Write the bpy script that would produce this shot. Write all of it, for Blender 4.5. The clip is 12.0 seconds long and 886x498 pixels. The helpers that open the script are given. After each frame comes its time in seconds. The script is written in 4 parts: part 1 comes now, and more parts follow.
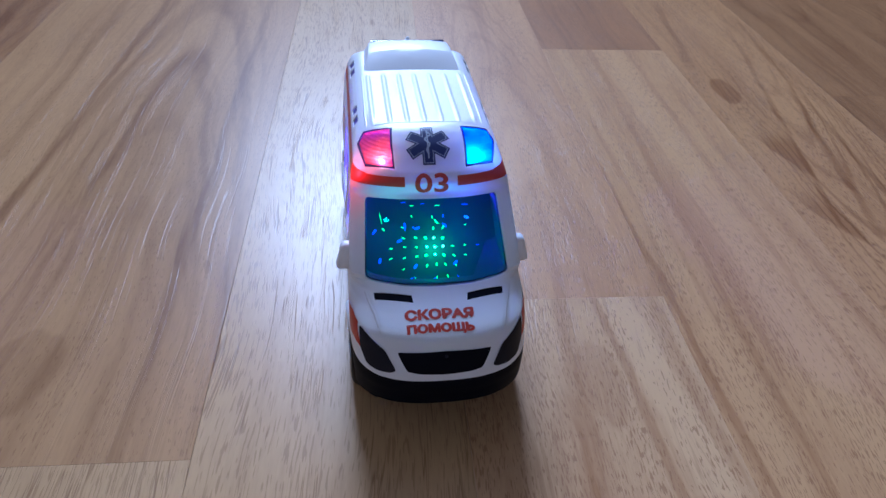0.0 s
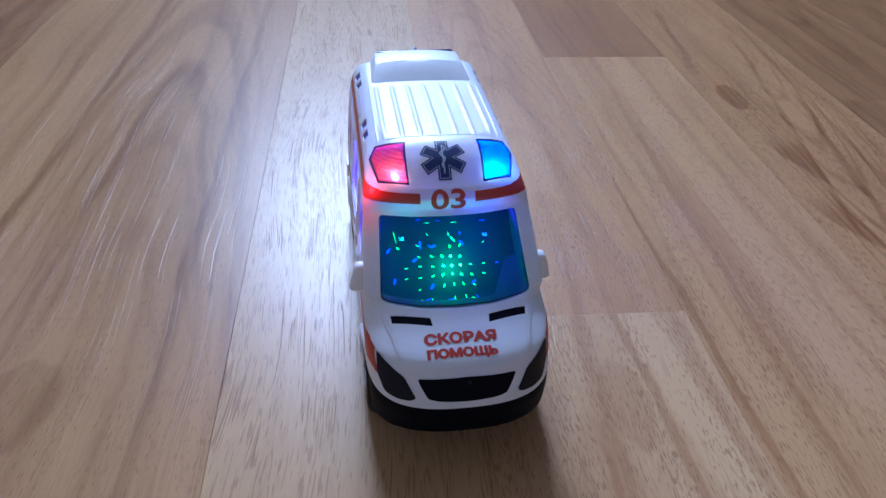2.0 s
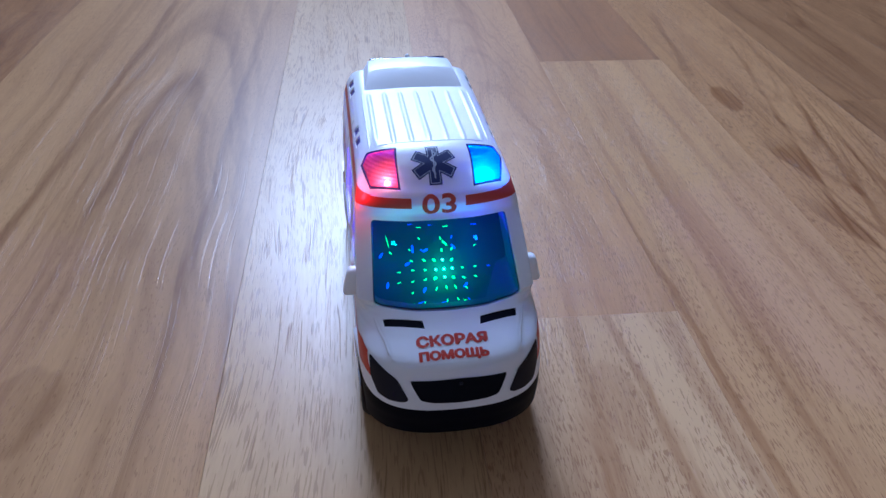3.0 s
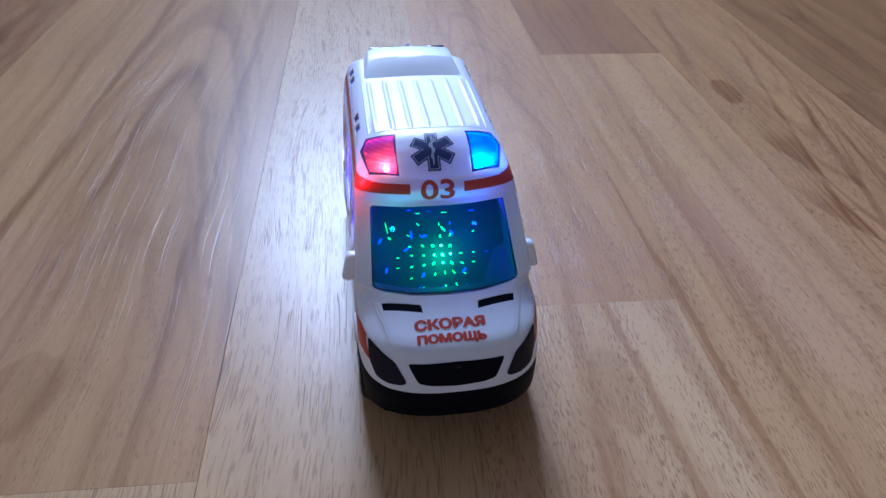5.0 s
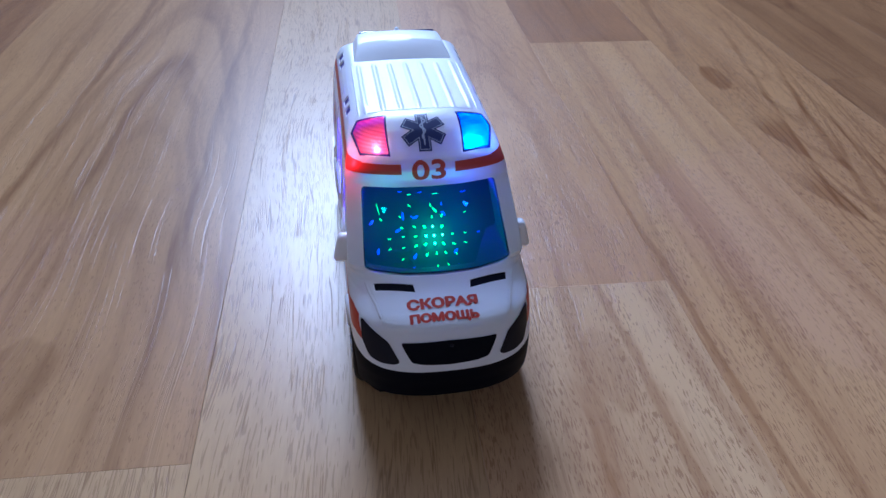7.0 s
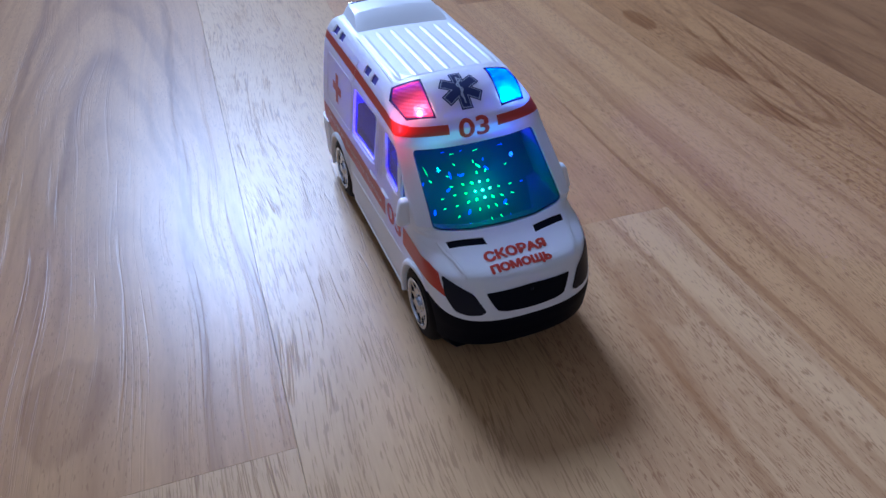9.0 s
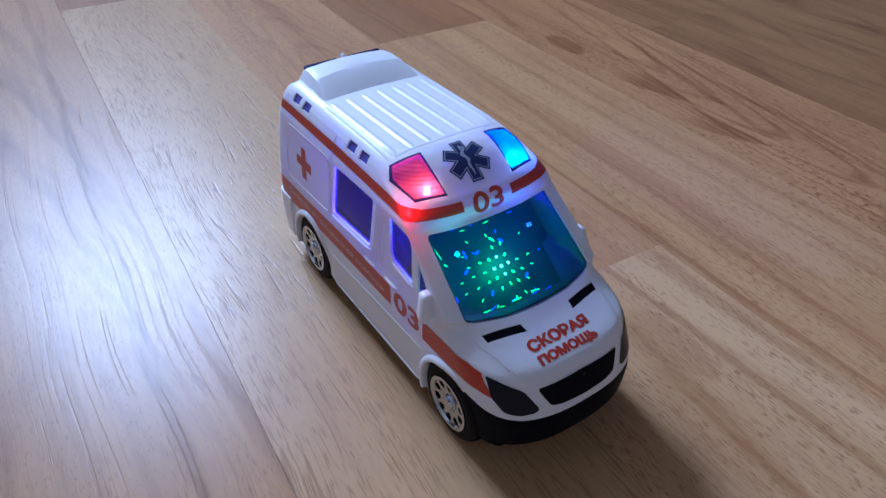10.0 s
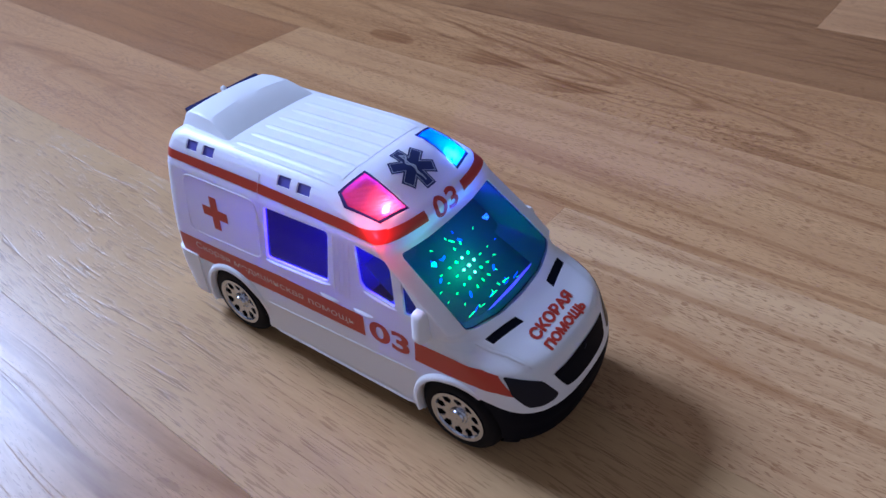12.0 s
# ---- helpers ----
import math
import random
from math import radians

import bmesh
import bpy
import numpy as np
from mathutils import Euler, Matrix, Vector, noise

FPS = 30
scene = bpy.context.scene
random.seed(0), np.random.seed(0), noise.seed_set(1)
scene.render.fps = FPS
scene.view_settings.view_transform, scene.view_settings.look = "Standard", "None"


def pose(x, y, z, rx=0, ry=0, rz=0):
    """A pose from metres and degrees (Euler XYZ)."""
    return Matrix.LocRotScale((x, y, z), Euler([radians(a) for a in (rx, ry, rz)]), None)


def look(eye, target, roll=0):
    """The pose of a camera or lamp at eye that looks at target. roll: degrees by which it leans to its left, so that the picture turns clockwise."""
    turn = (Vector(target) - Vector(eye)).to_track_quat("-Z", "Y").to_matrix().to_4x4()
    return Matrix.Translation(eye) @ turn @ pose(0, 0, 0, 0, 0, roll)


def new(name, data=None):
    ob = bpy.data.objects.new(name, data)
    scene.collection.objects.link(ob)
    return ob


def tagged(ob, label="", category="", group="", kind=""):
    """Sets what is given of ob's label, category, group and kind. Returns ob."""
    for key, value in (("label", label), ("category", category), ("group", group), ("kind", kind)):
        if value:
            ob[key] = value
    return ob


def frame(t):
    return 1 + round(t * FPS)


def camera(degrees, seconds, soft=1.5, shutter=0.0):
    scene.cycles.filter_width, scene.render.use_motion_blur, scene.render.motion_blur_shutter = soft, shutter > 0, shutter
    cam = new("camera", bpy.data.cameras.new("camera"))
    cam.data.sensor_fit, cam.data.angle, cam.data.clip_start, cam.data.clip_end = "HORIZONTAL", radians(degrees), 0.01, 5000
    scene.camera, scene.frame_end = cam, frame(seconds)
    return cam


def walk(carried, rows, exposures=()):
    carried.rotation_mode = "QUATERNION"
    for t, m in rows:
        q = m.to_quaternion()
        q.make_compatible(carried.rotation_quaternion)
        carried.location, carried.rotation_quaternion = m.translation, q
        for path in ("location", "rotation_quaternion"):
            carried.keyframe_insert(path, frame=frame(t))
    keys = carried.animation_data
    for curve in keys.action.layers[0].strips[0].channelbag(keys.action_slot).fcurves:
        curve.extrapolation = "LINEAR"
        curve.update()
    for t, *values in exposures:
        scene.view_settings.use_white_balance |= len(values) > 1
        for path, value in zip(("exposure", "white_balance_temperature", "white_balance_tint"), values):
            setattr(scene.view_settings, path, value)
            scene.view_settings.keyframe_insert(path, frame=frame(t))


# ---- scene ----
cam = camera(64.63, 12.0)
PATH = [
    (0, -0.0385, -0.2384, 0.2702, -9.37, -37.72, 3.13),
    (0.5, -0.0409, -0.2273, 0.2677, -10.66, -38.01, 2.40),
    (1, -0.0462, -0.2180, 0.2594, -10.78, -37.69, 2.52),
    (1.5, -0.0471, -0.2196, 0.2637, -10.37, -37.24, 2.68),
    (2, -0.0482, -0.2216, 0.2642, -10.22, -37.01, 2.63),
    (2.5, -0.0458, -0.2247, 0.2626, -9.94, -36.86, 2.39),
    (3, -0.0428, -0.2267, 0.2669, -9.68, -36.63, 1.58),
    (5, -0.0419, -0.2325, 0.2636, -9.47, -36.76, 1.57),
    (5.5, -0.0401, -0.2340, 0.2658, -9.60, -36.55, 1.63),
    (6, -0.0414, -0.2361, 0.2659, -9.34, -36.57, 1.63),
    (6.5, -0.0404, -0.2366, 0.2653, -9.39, -36.43, 1.21),
    (7, -0.0427, -0.2371, 0.2577, -10.36, -37.02, 1.52),
    (7.2, -0.0549, -0.2345, 0.2547, -10.92, -37.41, 1.19),
    (8.8, -0.1227, -0.2395, 0.2613, -21.68, -38.61, 2.30),
    (9, -0.1265, -0.2276, 0.2559, -22.68, -38.94, 0.50),
    (9.5, -0.1295, -0.1880, 0.2512, -28.40, -39.26, -0.09),
    (10, -0.1538, -0.1565, 0.2569, -33.84, -37.59, -0.03),
    (10.5, -0.1715, -0.1376, 0.2607, -39.73, -37.12, -0.49),
    (11, -0.1812, -0.1218, 0.2569, -46.84, -37.35, 1.29),
    (11.5, -0.1959, -0.1047, 0.2457, -50.79, -38.77, -0.77),
    (12, -0.1904, -0.1026, 0.2556, -52.91, -38.32, -3.27),
]
walk(cam, [(t, pose(x, y, z, 90 + pitch, 0, yaw) @ pose(0, 0, 0, 0, 0, roll)) for t, x, y, z, yaw, pitch, roll in PATH],
     exposures=[(0, 0.02, 5380, 17), (7, 0.02, 5380, 17), (9, -0.10, 5430, 17), (10.5, -0.08, 5560, 18), (12, 0.07, 5660, 20)])

# ---- world and light ----
world = bpy.data.worlds.new("overcast_sky")
scene.world = world
world.use_nodes = True
_wn = world.node_tree.nodes
_sky = _wn.new("ShaderNodeTexSky")
_sky.sky_type = "NISHITA"
_sky.sun_disc = False
_sky.sun_elevation = radians(28)
_sky.sun_rotation = radians(-8)
world.node_tree.links.new(_sky.outputs[0], _wn["Background"].inputs[0])
_wn["Background"].inputs[1].default_value = 0.12

# window in the far wall: centre, half sizes
WIN_X, WIN_Z, WIN_W, WIN_H, WALL_Y = 0.03, 2.28, 0.92, 1.40, 3.00
_lamp = bpy.data.lights.new("window_daylight", "AREA")
_lamp.shape, _lamp.size, _lamp.size_y = "RECTANGLE", WIN_W, WIN_H
_lamp.energy, _lamp.color = 345.0, (0.535, 0.705, 0.985)
new("window_daylight", _lamp).matrix_world = look((WIN_X, WALL_Y - 0.02, WIN_Z), (WIN_X, 0.0, WIN_Z + 0.95))

# ---- materials ----
def mat(name):
    m = bpy.data.materials.new(name)
    m.use_nodes = True
    return m, m.node_tree.nodes, m.node_tree.links, m.node_tree.nodes["Principled BSDF"]


def plain(name, colour, rough=0.4, metal=0.0, grain=0.06, scale=900.0, bump=0.00002, sss=0.0, shine=0.5):
    """A moulded or painted surface: colour that wavers a little, two scales of roughness, fine relief."""
    m, n, l, p = mat(name)
    tc = n.new("ShaderNodeTexCoord")
    big, fine = n.new("ShaderNodeTexNoise"), n.new("ShaderNodeTexNoise")
    big.inputs["Scale"].default_value, fine.inputs["Scale"].default_value = scale / 22, scale
    for k in (big, fine):
        l.new(tc.outputs["Object"], k.inputs["Vector"])
    ramp = n.new("ShaderNodeMapRange")
    ramp.inputs["To Min"].default_value, ramp.inputs["To Max"].default_value = 1 - grain, 1 + grain
    l.new(big.outputs["Fac"], ramp.inputs["Value"])
    mul = n.new("ShaderNodeVectorMath")
    mul.operation = "SCALE"
    mul.inputs[0].default_value = colour
    l.new(ramp.outputs[0], mul.inputs["Scale"])
    l.new(mul.outputs[0], p.inputs["Base Color"])
    rr = n.new("ShaderNodeMapRange")
    rr.inputs["To Min"].default_value, rr.inputs["To Max"].default_value = rough * 0.75, rough * 1.25
    l.new(big.outputs["Fac"], rr.inputs["Value"])
    l.new(rr.outputs[0], p.inputs["Roughness"])
    p.inputs["Metallic"].default_value = metal
    p.inputs["Specular IOR Level"].default_value = shine
    if sss:
        p.inputs["Subsurface Weight"].default_value = sss
        p.inputs["Subsurface Radius"].default_value = (1.0, 0.8, 0.8)
        p.inputs["Subsurface Scale"].default_value = 0.003
    b = n.new("ShaderNodeBump")
    b.inputs["Distance"].default_value, b.inputs["Strength"].default_value = bump, 0.6
    l.new(fine.outputs["Fac"], b.inputs["Height"])
    l.new(b.outputs[0], p.inputs["Normal"])
    return m


def pane(name, tint, gloss=0.12, rough=0.05):
    """Tinted clear plastic: what lies behind shows through the tint, with a gloss on top."""
    m, n, l, p = mat(name)
    n.remove(p)
    clear, shine, mix = n.new("ShaderNodeBsdfTransparent"), n.new("ShaderNodeBsdfGlossy"), n.new("ShaderNodeMixShader")
    fres, noise_t, wave = n.new("ShaderNodeFresnel"), n.new("ShaderNodeTexNoise"), n.new("ShaderNodeMapRange")
    clear.inputs[0].default_value = (*tint, 1)
    shine.inputs["Roughness"].default_value = rough
    fres.inputs["IOR"].default_value = 1.5
    noise_t.inputs["Scale"].default_value = 120
    wave.inputs["To Min"].default_value, wave.inputs["To Max"].default_value = rough, rough * 2.5
    l.new(noise_t.outputs["Fac"], wave.inputs["Value"])
    l.new(wave.outputs[0], shine.inputs["Roughness"])
    l.new(fres.outputs[0], mix.inputs[0])
    l.new(clear.outputs[0], mix.inputs[1])
    l.new(shine.outputs[0], mix.inputs[2])
    l.new(mix.outputs[0], n["Material Output"].inputs["Surface"])
    return m


def glow(name, colour, strength):
    m, n, l, p = mat(name)
    p.inputs["Base Color"].default_value = (*colour, 1)
    p.inputs["Emission Color"].default_value = (*colour, 1)
    p.inputs["Emission Strength"].default_value = strength
    return m


def lit_lens(name, tint, colour, strength):
    """A lit lamp lens: tinted milky plastic that the diode behind it shines through, glossy outside."""
    m = pane(name, tint, rough=0.08)
    n, l = m.node_tree.nodes, m.node_tree.links
    clear = next(k for k in n if k.type == "BSDF_TRANSPARENT")
    milk, part_ = n.new("ShaderNodeBsdfTranslucent"), n.new("ShaderNodeMixShader")
    milk.inputs[0].default_value = (*colour, 1)
    part_.inputs[0].default_value = strength
    top = clear.outputs[0].links[0].to_socket
    l.new(clear.outputs[0], part_.inputs[1])
    l.new(milk.outputs[0], part_.inputs[2])
    l.new(part_.outputs[0], top)
    tc, ribs, dent = n.new("ShaderNodeTexCoord"), n.new("ShaderNodeTexWave"), n.new("ShaderNodeBump")
    ribs.bands_direction = "Z"
    ribs.inputs["Scale"].default_value = 314
    dent.inputs["Distance"].default_value, dent.inputs["Strength"].default_value = 0.0002, 0.6
    l.new(tc.outputs["Object"], ribs.inputs["Vector"])
    l.new(ribs.outputs["Fac"], dent.inputs["Height"])
    for k in (milk, next(q for q in n if q.type == "BSDF_GLOSSY")):
        l.new(dent.outputs[0], k.inputs["Normal"])
    return m


def wood(name, light, dark, streak=0.5, pores=0.6, rings=0.0, arches=(), knots=(), lines=(), shift=True, nested=(), rough=0.32, pitch=1250.0, long=0.13, dense=0.577, relief_=0.00012, veins=0.35, groove=0.5, vlong=9.0, bumps=1.0):
    """Printed oak laminate; x across the plank, y along it. arches: (x, y, width, length, way, lean, reach, depth) of cathedral
    figures; knots: (x, y, rx, ry, depth); lines: (x, lean, half width, depth) of long streaks, pale where depth is negative."""
    m, n, l, p = mat(name)

    def node(kind, **put):
        k = n.new(kind)
        for key, v in put.items():
            k.inputs[key.replace("_", " ")].default_value = v
        return k

    def maths(op, a, b=None, c=None):
        k = n.new("ShaderNodeMath")
        k.operation = op
        for i, v in enumerate((a, b, c)):
            if v is None:
                continue
            if isinstance(v, (int, float)):
                k.inputs[i].default_value = v
            else:
                l.new(v, k.inputs[i])
        return k.outputs[0]

    tc, info = n.new("ShaderNodeTexCoord"), n.new("ShaderNodeObjectInfo")
    off = n.new("ShaderNodeCombineXYZ")
    if shift:
        l.new(maths("MULTIPLY", info.outputs["Random"], 3.7), off.inputs[0])
        l.new(maths("MULTIPLY", info.outputs["Random"], 31.0), off.inputs[1])
    base = n.new("ShaderNodeVectorMath")
    l.new(tc.outputs["Object"], base.inputs[0])
    l.new(off.outputs[0], base.inputs[1])

    bend = node("ShaderNodeTexNoise", Scale=1.0, Detail=1.0)
    slow = n.new("ShaderNodeVectorMath")
    slow.operation = "MULTIPLY"
    slow.inputs[1].default_value = (9.0, 4.5, 1)
    l.new(base.outputs[0], slow.inputs[0])
    l.new(slow.outputs[0], bend.inputs["Vector"])
    lean_ = n.new("ShaderNodeCombineXYZ")
    l.new(maths("MULTIPLY", maths("SUBTRACT", bend.outputs["Fac"], 0.5), 0.03), lean_.inputs[0])
    swayed = n.new("ShaderNodeVectorMath")
    l.new(base.outputs[0], swayed.inputs[0])
    l.new(lean_.outputs[0], swayed.inputs[1])

    def grain(sx, sy, detail=3.0, distort=0.0, rough_=0.55):
        s = n.new("ShaderNodeVectorMath")
        s.operation = "MULTIPLY"
        s.inputs[1].default_value = (sx, sy, 1)
        l.new(swayed.outputs[0], s.inputs[0])
        k = node("ShaderNodeTexNoise", Scale=1.0, Detail=detail, Distortion=distort, Roughness=rough_)
        l.new(s.outputs[0], k.inputs["Vector"])
        return k.outputs["Fac"]

    def band(value, a, b, lo=0.0, hi=1.0):
        k = node("ShaderNodeMapRange", From_Min=a, From_Max=b, To_Min=lo, To_Max=hi)
        k.interpolation_type = "SMOOTHSTEP"
        l.new(value, k.inputs["Value"])
        return k.outputs[0]

    wide = band(grain(34, 1.5, 4.0, 0.5), 0.40, 0.66)
    thin = band(grain(120, 2.4, 3.0, 0.35), 0.50, 0.66)
    hair = grain(640, 70.0, 2.0)
    blot = band(grain(9, 4.0, 3.0, 0.4), 0.35, 0.7)
    darkness = maths("ADD", maths("MULTIPLY", wide, 0.50 * streak), maths("MULTIPLY", thin, 0.58 * streak))
    darkness = maths("ADD", darkness, maths("MULTIPLY", blot, 0.18))
    darkness = maths("ADD", darkness, maths("MULTIPLY", maths("SUBTRACT", hair, 0.5), 0.55))
    sep = n.new("ShaderNodeSeparateXYZ")
    l.new(tc.outputs["Object"], sep.inputs[0])
    if rings:
        r = maths("PINGPONG", maths("MULTIPLY", grain(7, 0.9, 2.0, 0.3), 9.0), 0.5)
        darkness = maths("ADD", darkness, maths("MULTIPLY", band(r, 0.30, 0.48), rings))
    warp = maths("MULTIPLY", maths("SUBTRACT", grain(45, 12, 4.0), 0.5), 0.012)
    wx, wy = maths("ADD", sep.outputs[0], warp), maths("ADD", sep.outputs[1], maths("MULTIPLY", warp, 3.0))
    for ax, ay, width, length, way, lean, reach, depth in arches:
        v = maths("MULTIPLY", maths("SUBTRACT", wy, ay), way)
        u = maths("SUBTRACT", maths("SUBTRACT", wx, ax), maths("MULTIPLY", v, lean))
        side = maths("DIVIDE", u, width)
        q = maths("SUBTRACT", maths("DIVIDE", v, length), maths("MULTIPLY", side, side))
        outer, inner = (band(q, -0.3, 0.1), band(q, 0.8, 3.0, 1.0, 0.15)) if width <= 0.012 else (band(q, -0.9, -0.25), band(q, -0.10, 0.45, 1.0, 0.12))
        fade = band(v, reach * 0.5, reach, 1.0, 0.0)
        darkness = maths("ADD", darkness, maths("MULTIPLY", maths("MULTIPLY", outer, inner), maths("MULTIPLY", fade, depth)))
    sway = maths("MULTIPLY", maths("SUBTRACT", grain(14, 4.0, 3.0), 0.5), 0.022)
    for ax, ay, width, length, way, lean, reach, step, depth in nested:
        v = maths("MULTIPLY", maths("SUBTRACT", maths("ADD", wy, maths("MULTIPLY", sway, 2.0)), ay), way)
        u = maths("SUBTRACT", maths("SUBTRACT", maths("ADD", wx, sway), ax), maths("MULTIPLY", v, lean))
        side = maths("DIVIDE", u, width)
        q = maths("SUBTRACT", maths("DIVIDE", v, length), maths("MULTIPLY", side, side))
        line = band(maths("PINGPONG", maths("DIVIDE", q, step), 0.5), 0.30, 0.47)
        line = maths("MULTIPLY", line, maths("MULTIPLY", band(q, -0.8, -0.4), band(v, reach * 0.4, reach, 1.0, 0.25)))
        darkness = maths("ADD", darkness, maths("MULTIPLY", line, depth))
    for kx, ky, rx, ry, depth in knots:
        a, b = maths("DIVIDE", maths("SUBTRACT", wx, kx), rx), maths("DIVIDE", maths("SUBTRACT", wy, ky), ry)
        d = maths("ADD", maths("MULTIPLY", a, a), maths("MULTIPLY", b, b))
        darkness = maths("ADD", darkness, maths("MULTIPLY", band(d, 0.75, 1.15, 1.0, 0.0), depth))
    for lx, lean, half, depth, *ends in lines:
        a = maths("ABSOLUTE", maths("SUBTRACT", maths("SUBTRACT", wx, lx), maths("MULTIPLY", sep.outputs[1], lean)))
        a = band(a, half * 0.45, half * 1.3, 1.0, 0.0)
        if ends:
            a = maths("MULTIPLY", a, maths("MULTIPLY", band(wy, ends[0] - 0.02, ends[0] + 0.02), band(wy, ends[1] - 0.02, ends[1] + 0.02, 1.0, 0.0)))
        darkness = maths("ADD", darkness, maths("MULTIPLY", a, depth))
    # short open pores, thicker in the dark bands, and broken hairlines
    gate = band(grain(70, 9, 3.0), 0.36, 0.60, -0.06, 0.04)
    pore = band(maths("ADD", grain(pitch, pitch * long, 1.0, 0.1), gate), dense, dense + 0.05)
    vein = band(maths("ABSOLUTE", maths("SUBTRACT", grain(300, vlong, 1.0, 0.1), 0.5)), 0.0, 0.03, 1.0, 0.0)
    vein = maths("MULTIPLY", vein, band(grain(90, vlong * 2.5, 2.0), 0.47, 0.56))
    mix = n.new("ShaderNodeMix")
    mix.data_type = "RGBA"
    mix.inputs[6].default_value, mix.inputs[7].default_value = (*light, 1), (*dark, 1)
    l.new(maths("MINIMUM", maths("MAXIMUM", darkness, 0.0), 1.15), mix.inputs[0])
    mix.clamp_factor = False
    low = n.new("ShaderNodeMix")
    low.data_type = "RGBA"
    low.inputs[7].default_value = (dark[0] * 0.8, dark[1] * 0.76, dark[2] * 0.74, 1)
    l.new(maths("MAXIMUM", maths("MULTIPLY", pore, pores), maths("MULTIPLY", vein, veins)), low.inputs[0])
    l.new(mix.outputs[2], low.inputs[6])
    l.new(low.outputs[2], p.inputs["Base Color"])
    l.new(band(hair, 0.3, 0.7, rough * 0.95, rough * 1.07), p.inputs["Roughness"])
    relief = maths("SUBTRACT", maths("ADD", maths("MULTIPLY", hair, 0.28 * bumps), maths("MULTIPLY", vein, -groove)), maths("MULTIPLY", pore, 0.6 * bumps))
    b = node("ShaderNodeBump", Distance=relief_, Strength=0.6)
    p.inputs["Specular IOR Level"].default_value = 0.21
    l.new(relief, b.inputs["Height"])
    l.new(b.outputs[0], p.inputs["Normal"])
    return m


MAT_PALE = wood("laminate_pale_oak", (0.545, 0.330, 0.156), (0.335, 0.178, 0.075), 0.25, 0.48, pitch=980.0, long=0.070, dense=0.577, relief_=0.00011, veins=0.8, vlong=8.0, groove=1.1, bumps=0.6)
MAT_BEIGE = wood("laminate_beige_oak", (0.545, 0.290, 0.132), (0.340, 0.154, 0.062), 0.6, 0.58, nested=((-0.015, 0.30, 0.020, 0.06, -1, 0.04, 0.9, 1.6, 0.3),))
MAT_BROWN = wood("laminate_brown_oak", (0.362, 0.176, 0.071), (0.212, 0.089, 0.034), 0.65, 0.5, rings=0.25, nested=((0.01, -0.30, 0.022, 0.07, 1, 0.03, 0.9, 1.4, 0.35),))
MAT_TAN = wood("laminate_tan_oak", (0.395, 0.185, 0.076), (0.235, 0.098, 0.037), 0.55, 0.5, nested=((0.02, -0.20, 0.024, 0.08, 1, 0.02, 0.9, 1.5, 0.3),))
# the boards with cathedral figure and streaks (metres from the board's middle)
MAT_FLAME = wood("laminate_figured_oak", (0.495, 0.256, 0.106), (0.272, 0.115, 0.042), 0.40, 0.7, shift=False,
                 arches=((-0.026, -0.081, 0.010, 0.030, 1, -0.10, 0.075, 0.6), (-0.033, -0.165, 0.010, 0.028, 1, -0.20, 0.07, 0.6),
                         (-0.062, -0.350, 0.010, 0.040, 1, 0.02, 0.12, 0.5)),
                 nested=((-0.034, -0.430, 0.016, 0.050, 1, 0.09, 0.7, 1.5, 0.5),),
                 lines=((0.0157, 0.21, 0.0035, 0.55, -0.15, 0.07), (-0.0100, 0.20, 0.0025, 0.40, -0.16, 0.20), (-0.0610, 0.125, 0.004, 0.40, 0.12, 0.30), (0.030, 0.10, 0.003, 0.35, -0.20, 0.25)),
                 knots=((-0.034, 0.066, 0.012, 0.026, 0.6),))
MAT_ARCH = wood("laminate_arched_oak", (0.470, 0.255, 0.110), (0.265, 0.124, 0.049), 0.42, 0.45, shift=False,
                arches=((0.040, -0.020, 0.022, 0.080, -1, 0.06, 0.42, 0.48), (0.036, 0.154, 0.036, 0.100, -1, 0.02, 0.60, 0.46),
                        (0.034, 0.330, 0.030, 0.080, -1, 0.02, 0.5, 0.35)), nested=((0.036, 0.20, 0.034, 0.10, -1, 0.03, 0.8, 1.3, 0.22),),
                lines=((-0.023, 0.03, 0.004, 0.45, -0.30, 0.30), (0.093, 0.0, 0.004, 0.35), (0.073, -0.15, 0.006, 0.30, -0.46, -0.30), (-0.06, 0.0, 0.006, 0.3)),
                knots=((0.030, -0.395, 0.020, 0.030, 0.35), (0.108, -0.315, 0.003, 0.008, 0.4)), dense=0.63, relief_=0.00008, veins=0.16, vlong=2.6, groove=0.9, bumps=0.12)
MAT_STRIPED = wood("laminate_oak_with_pale_streak", (0.625, 0.376, 0.187), (0.350, 0.160, 0.064), 0.36, 0.60, shift=False,
                   lines=((0.088, -0.125, 0.010, -0.46), (0.046, -0.055, 0.003, 0.40), (0.056, 0.0, 0.004, 0.25), (-0.024, 0.05, 0.005, 0.3), (0.0, 0.0, 0.2, 0.12)),
                   knots=((0.008, 0.385, 0.012, 0.030, 0.25), (-0.012, 0.335, 0.014, 0.045, 0.18)), relief_=0.0002, veins=0.3)
MAT_STREAKED = wood("laminate_oak_with_red_streaks", (0.555, 0.305, 0.136), (0.322, 0.140, 0.054), 0.5, 0.58, shift=False,
                    lines=((-0.0570, -0.03, 0.0026, 0.50), (-0.028, 0.03, 0.003, 0.35), (0.024, 0.0, 0.0025, 0.30), (0.0065, 0.0, 0.011, -0.40), (-0.044, 0.0, 0.006, -0.2)))
MAT_JOINT = plain("dark_joint", (0.18, 0.105, 0.06), 0.8)
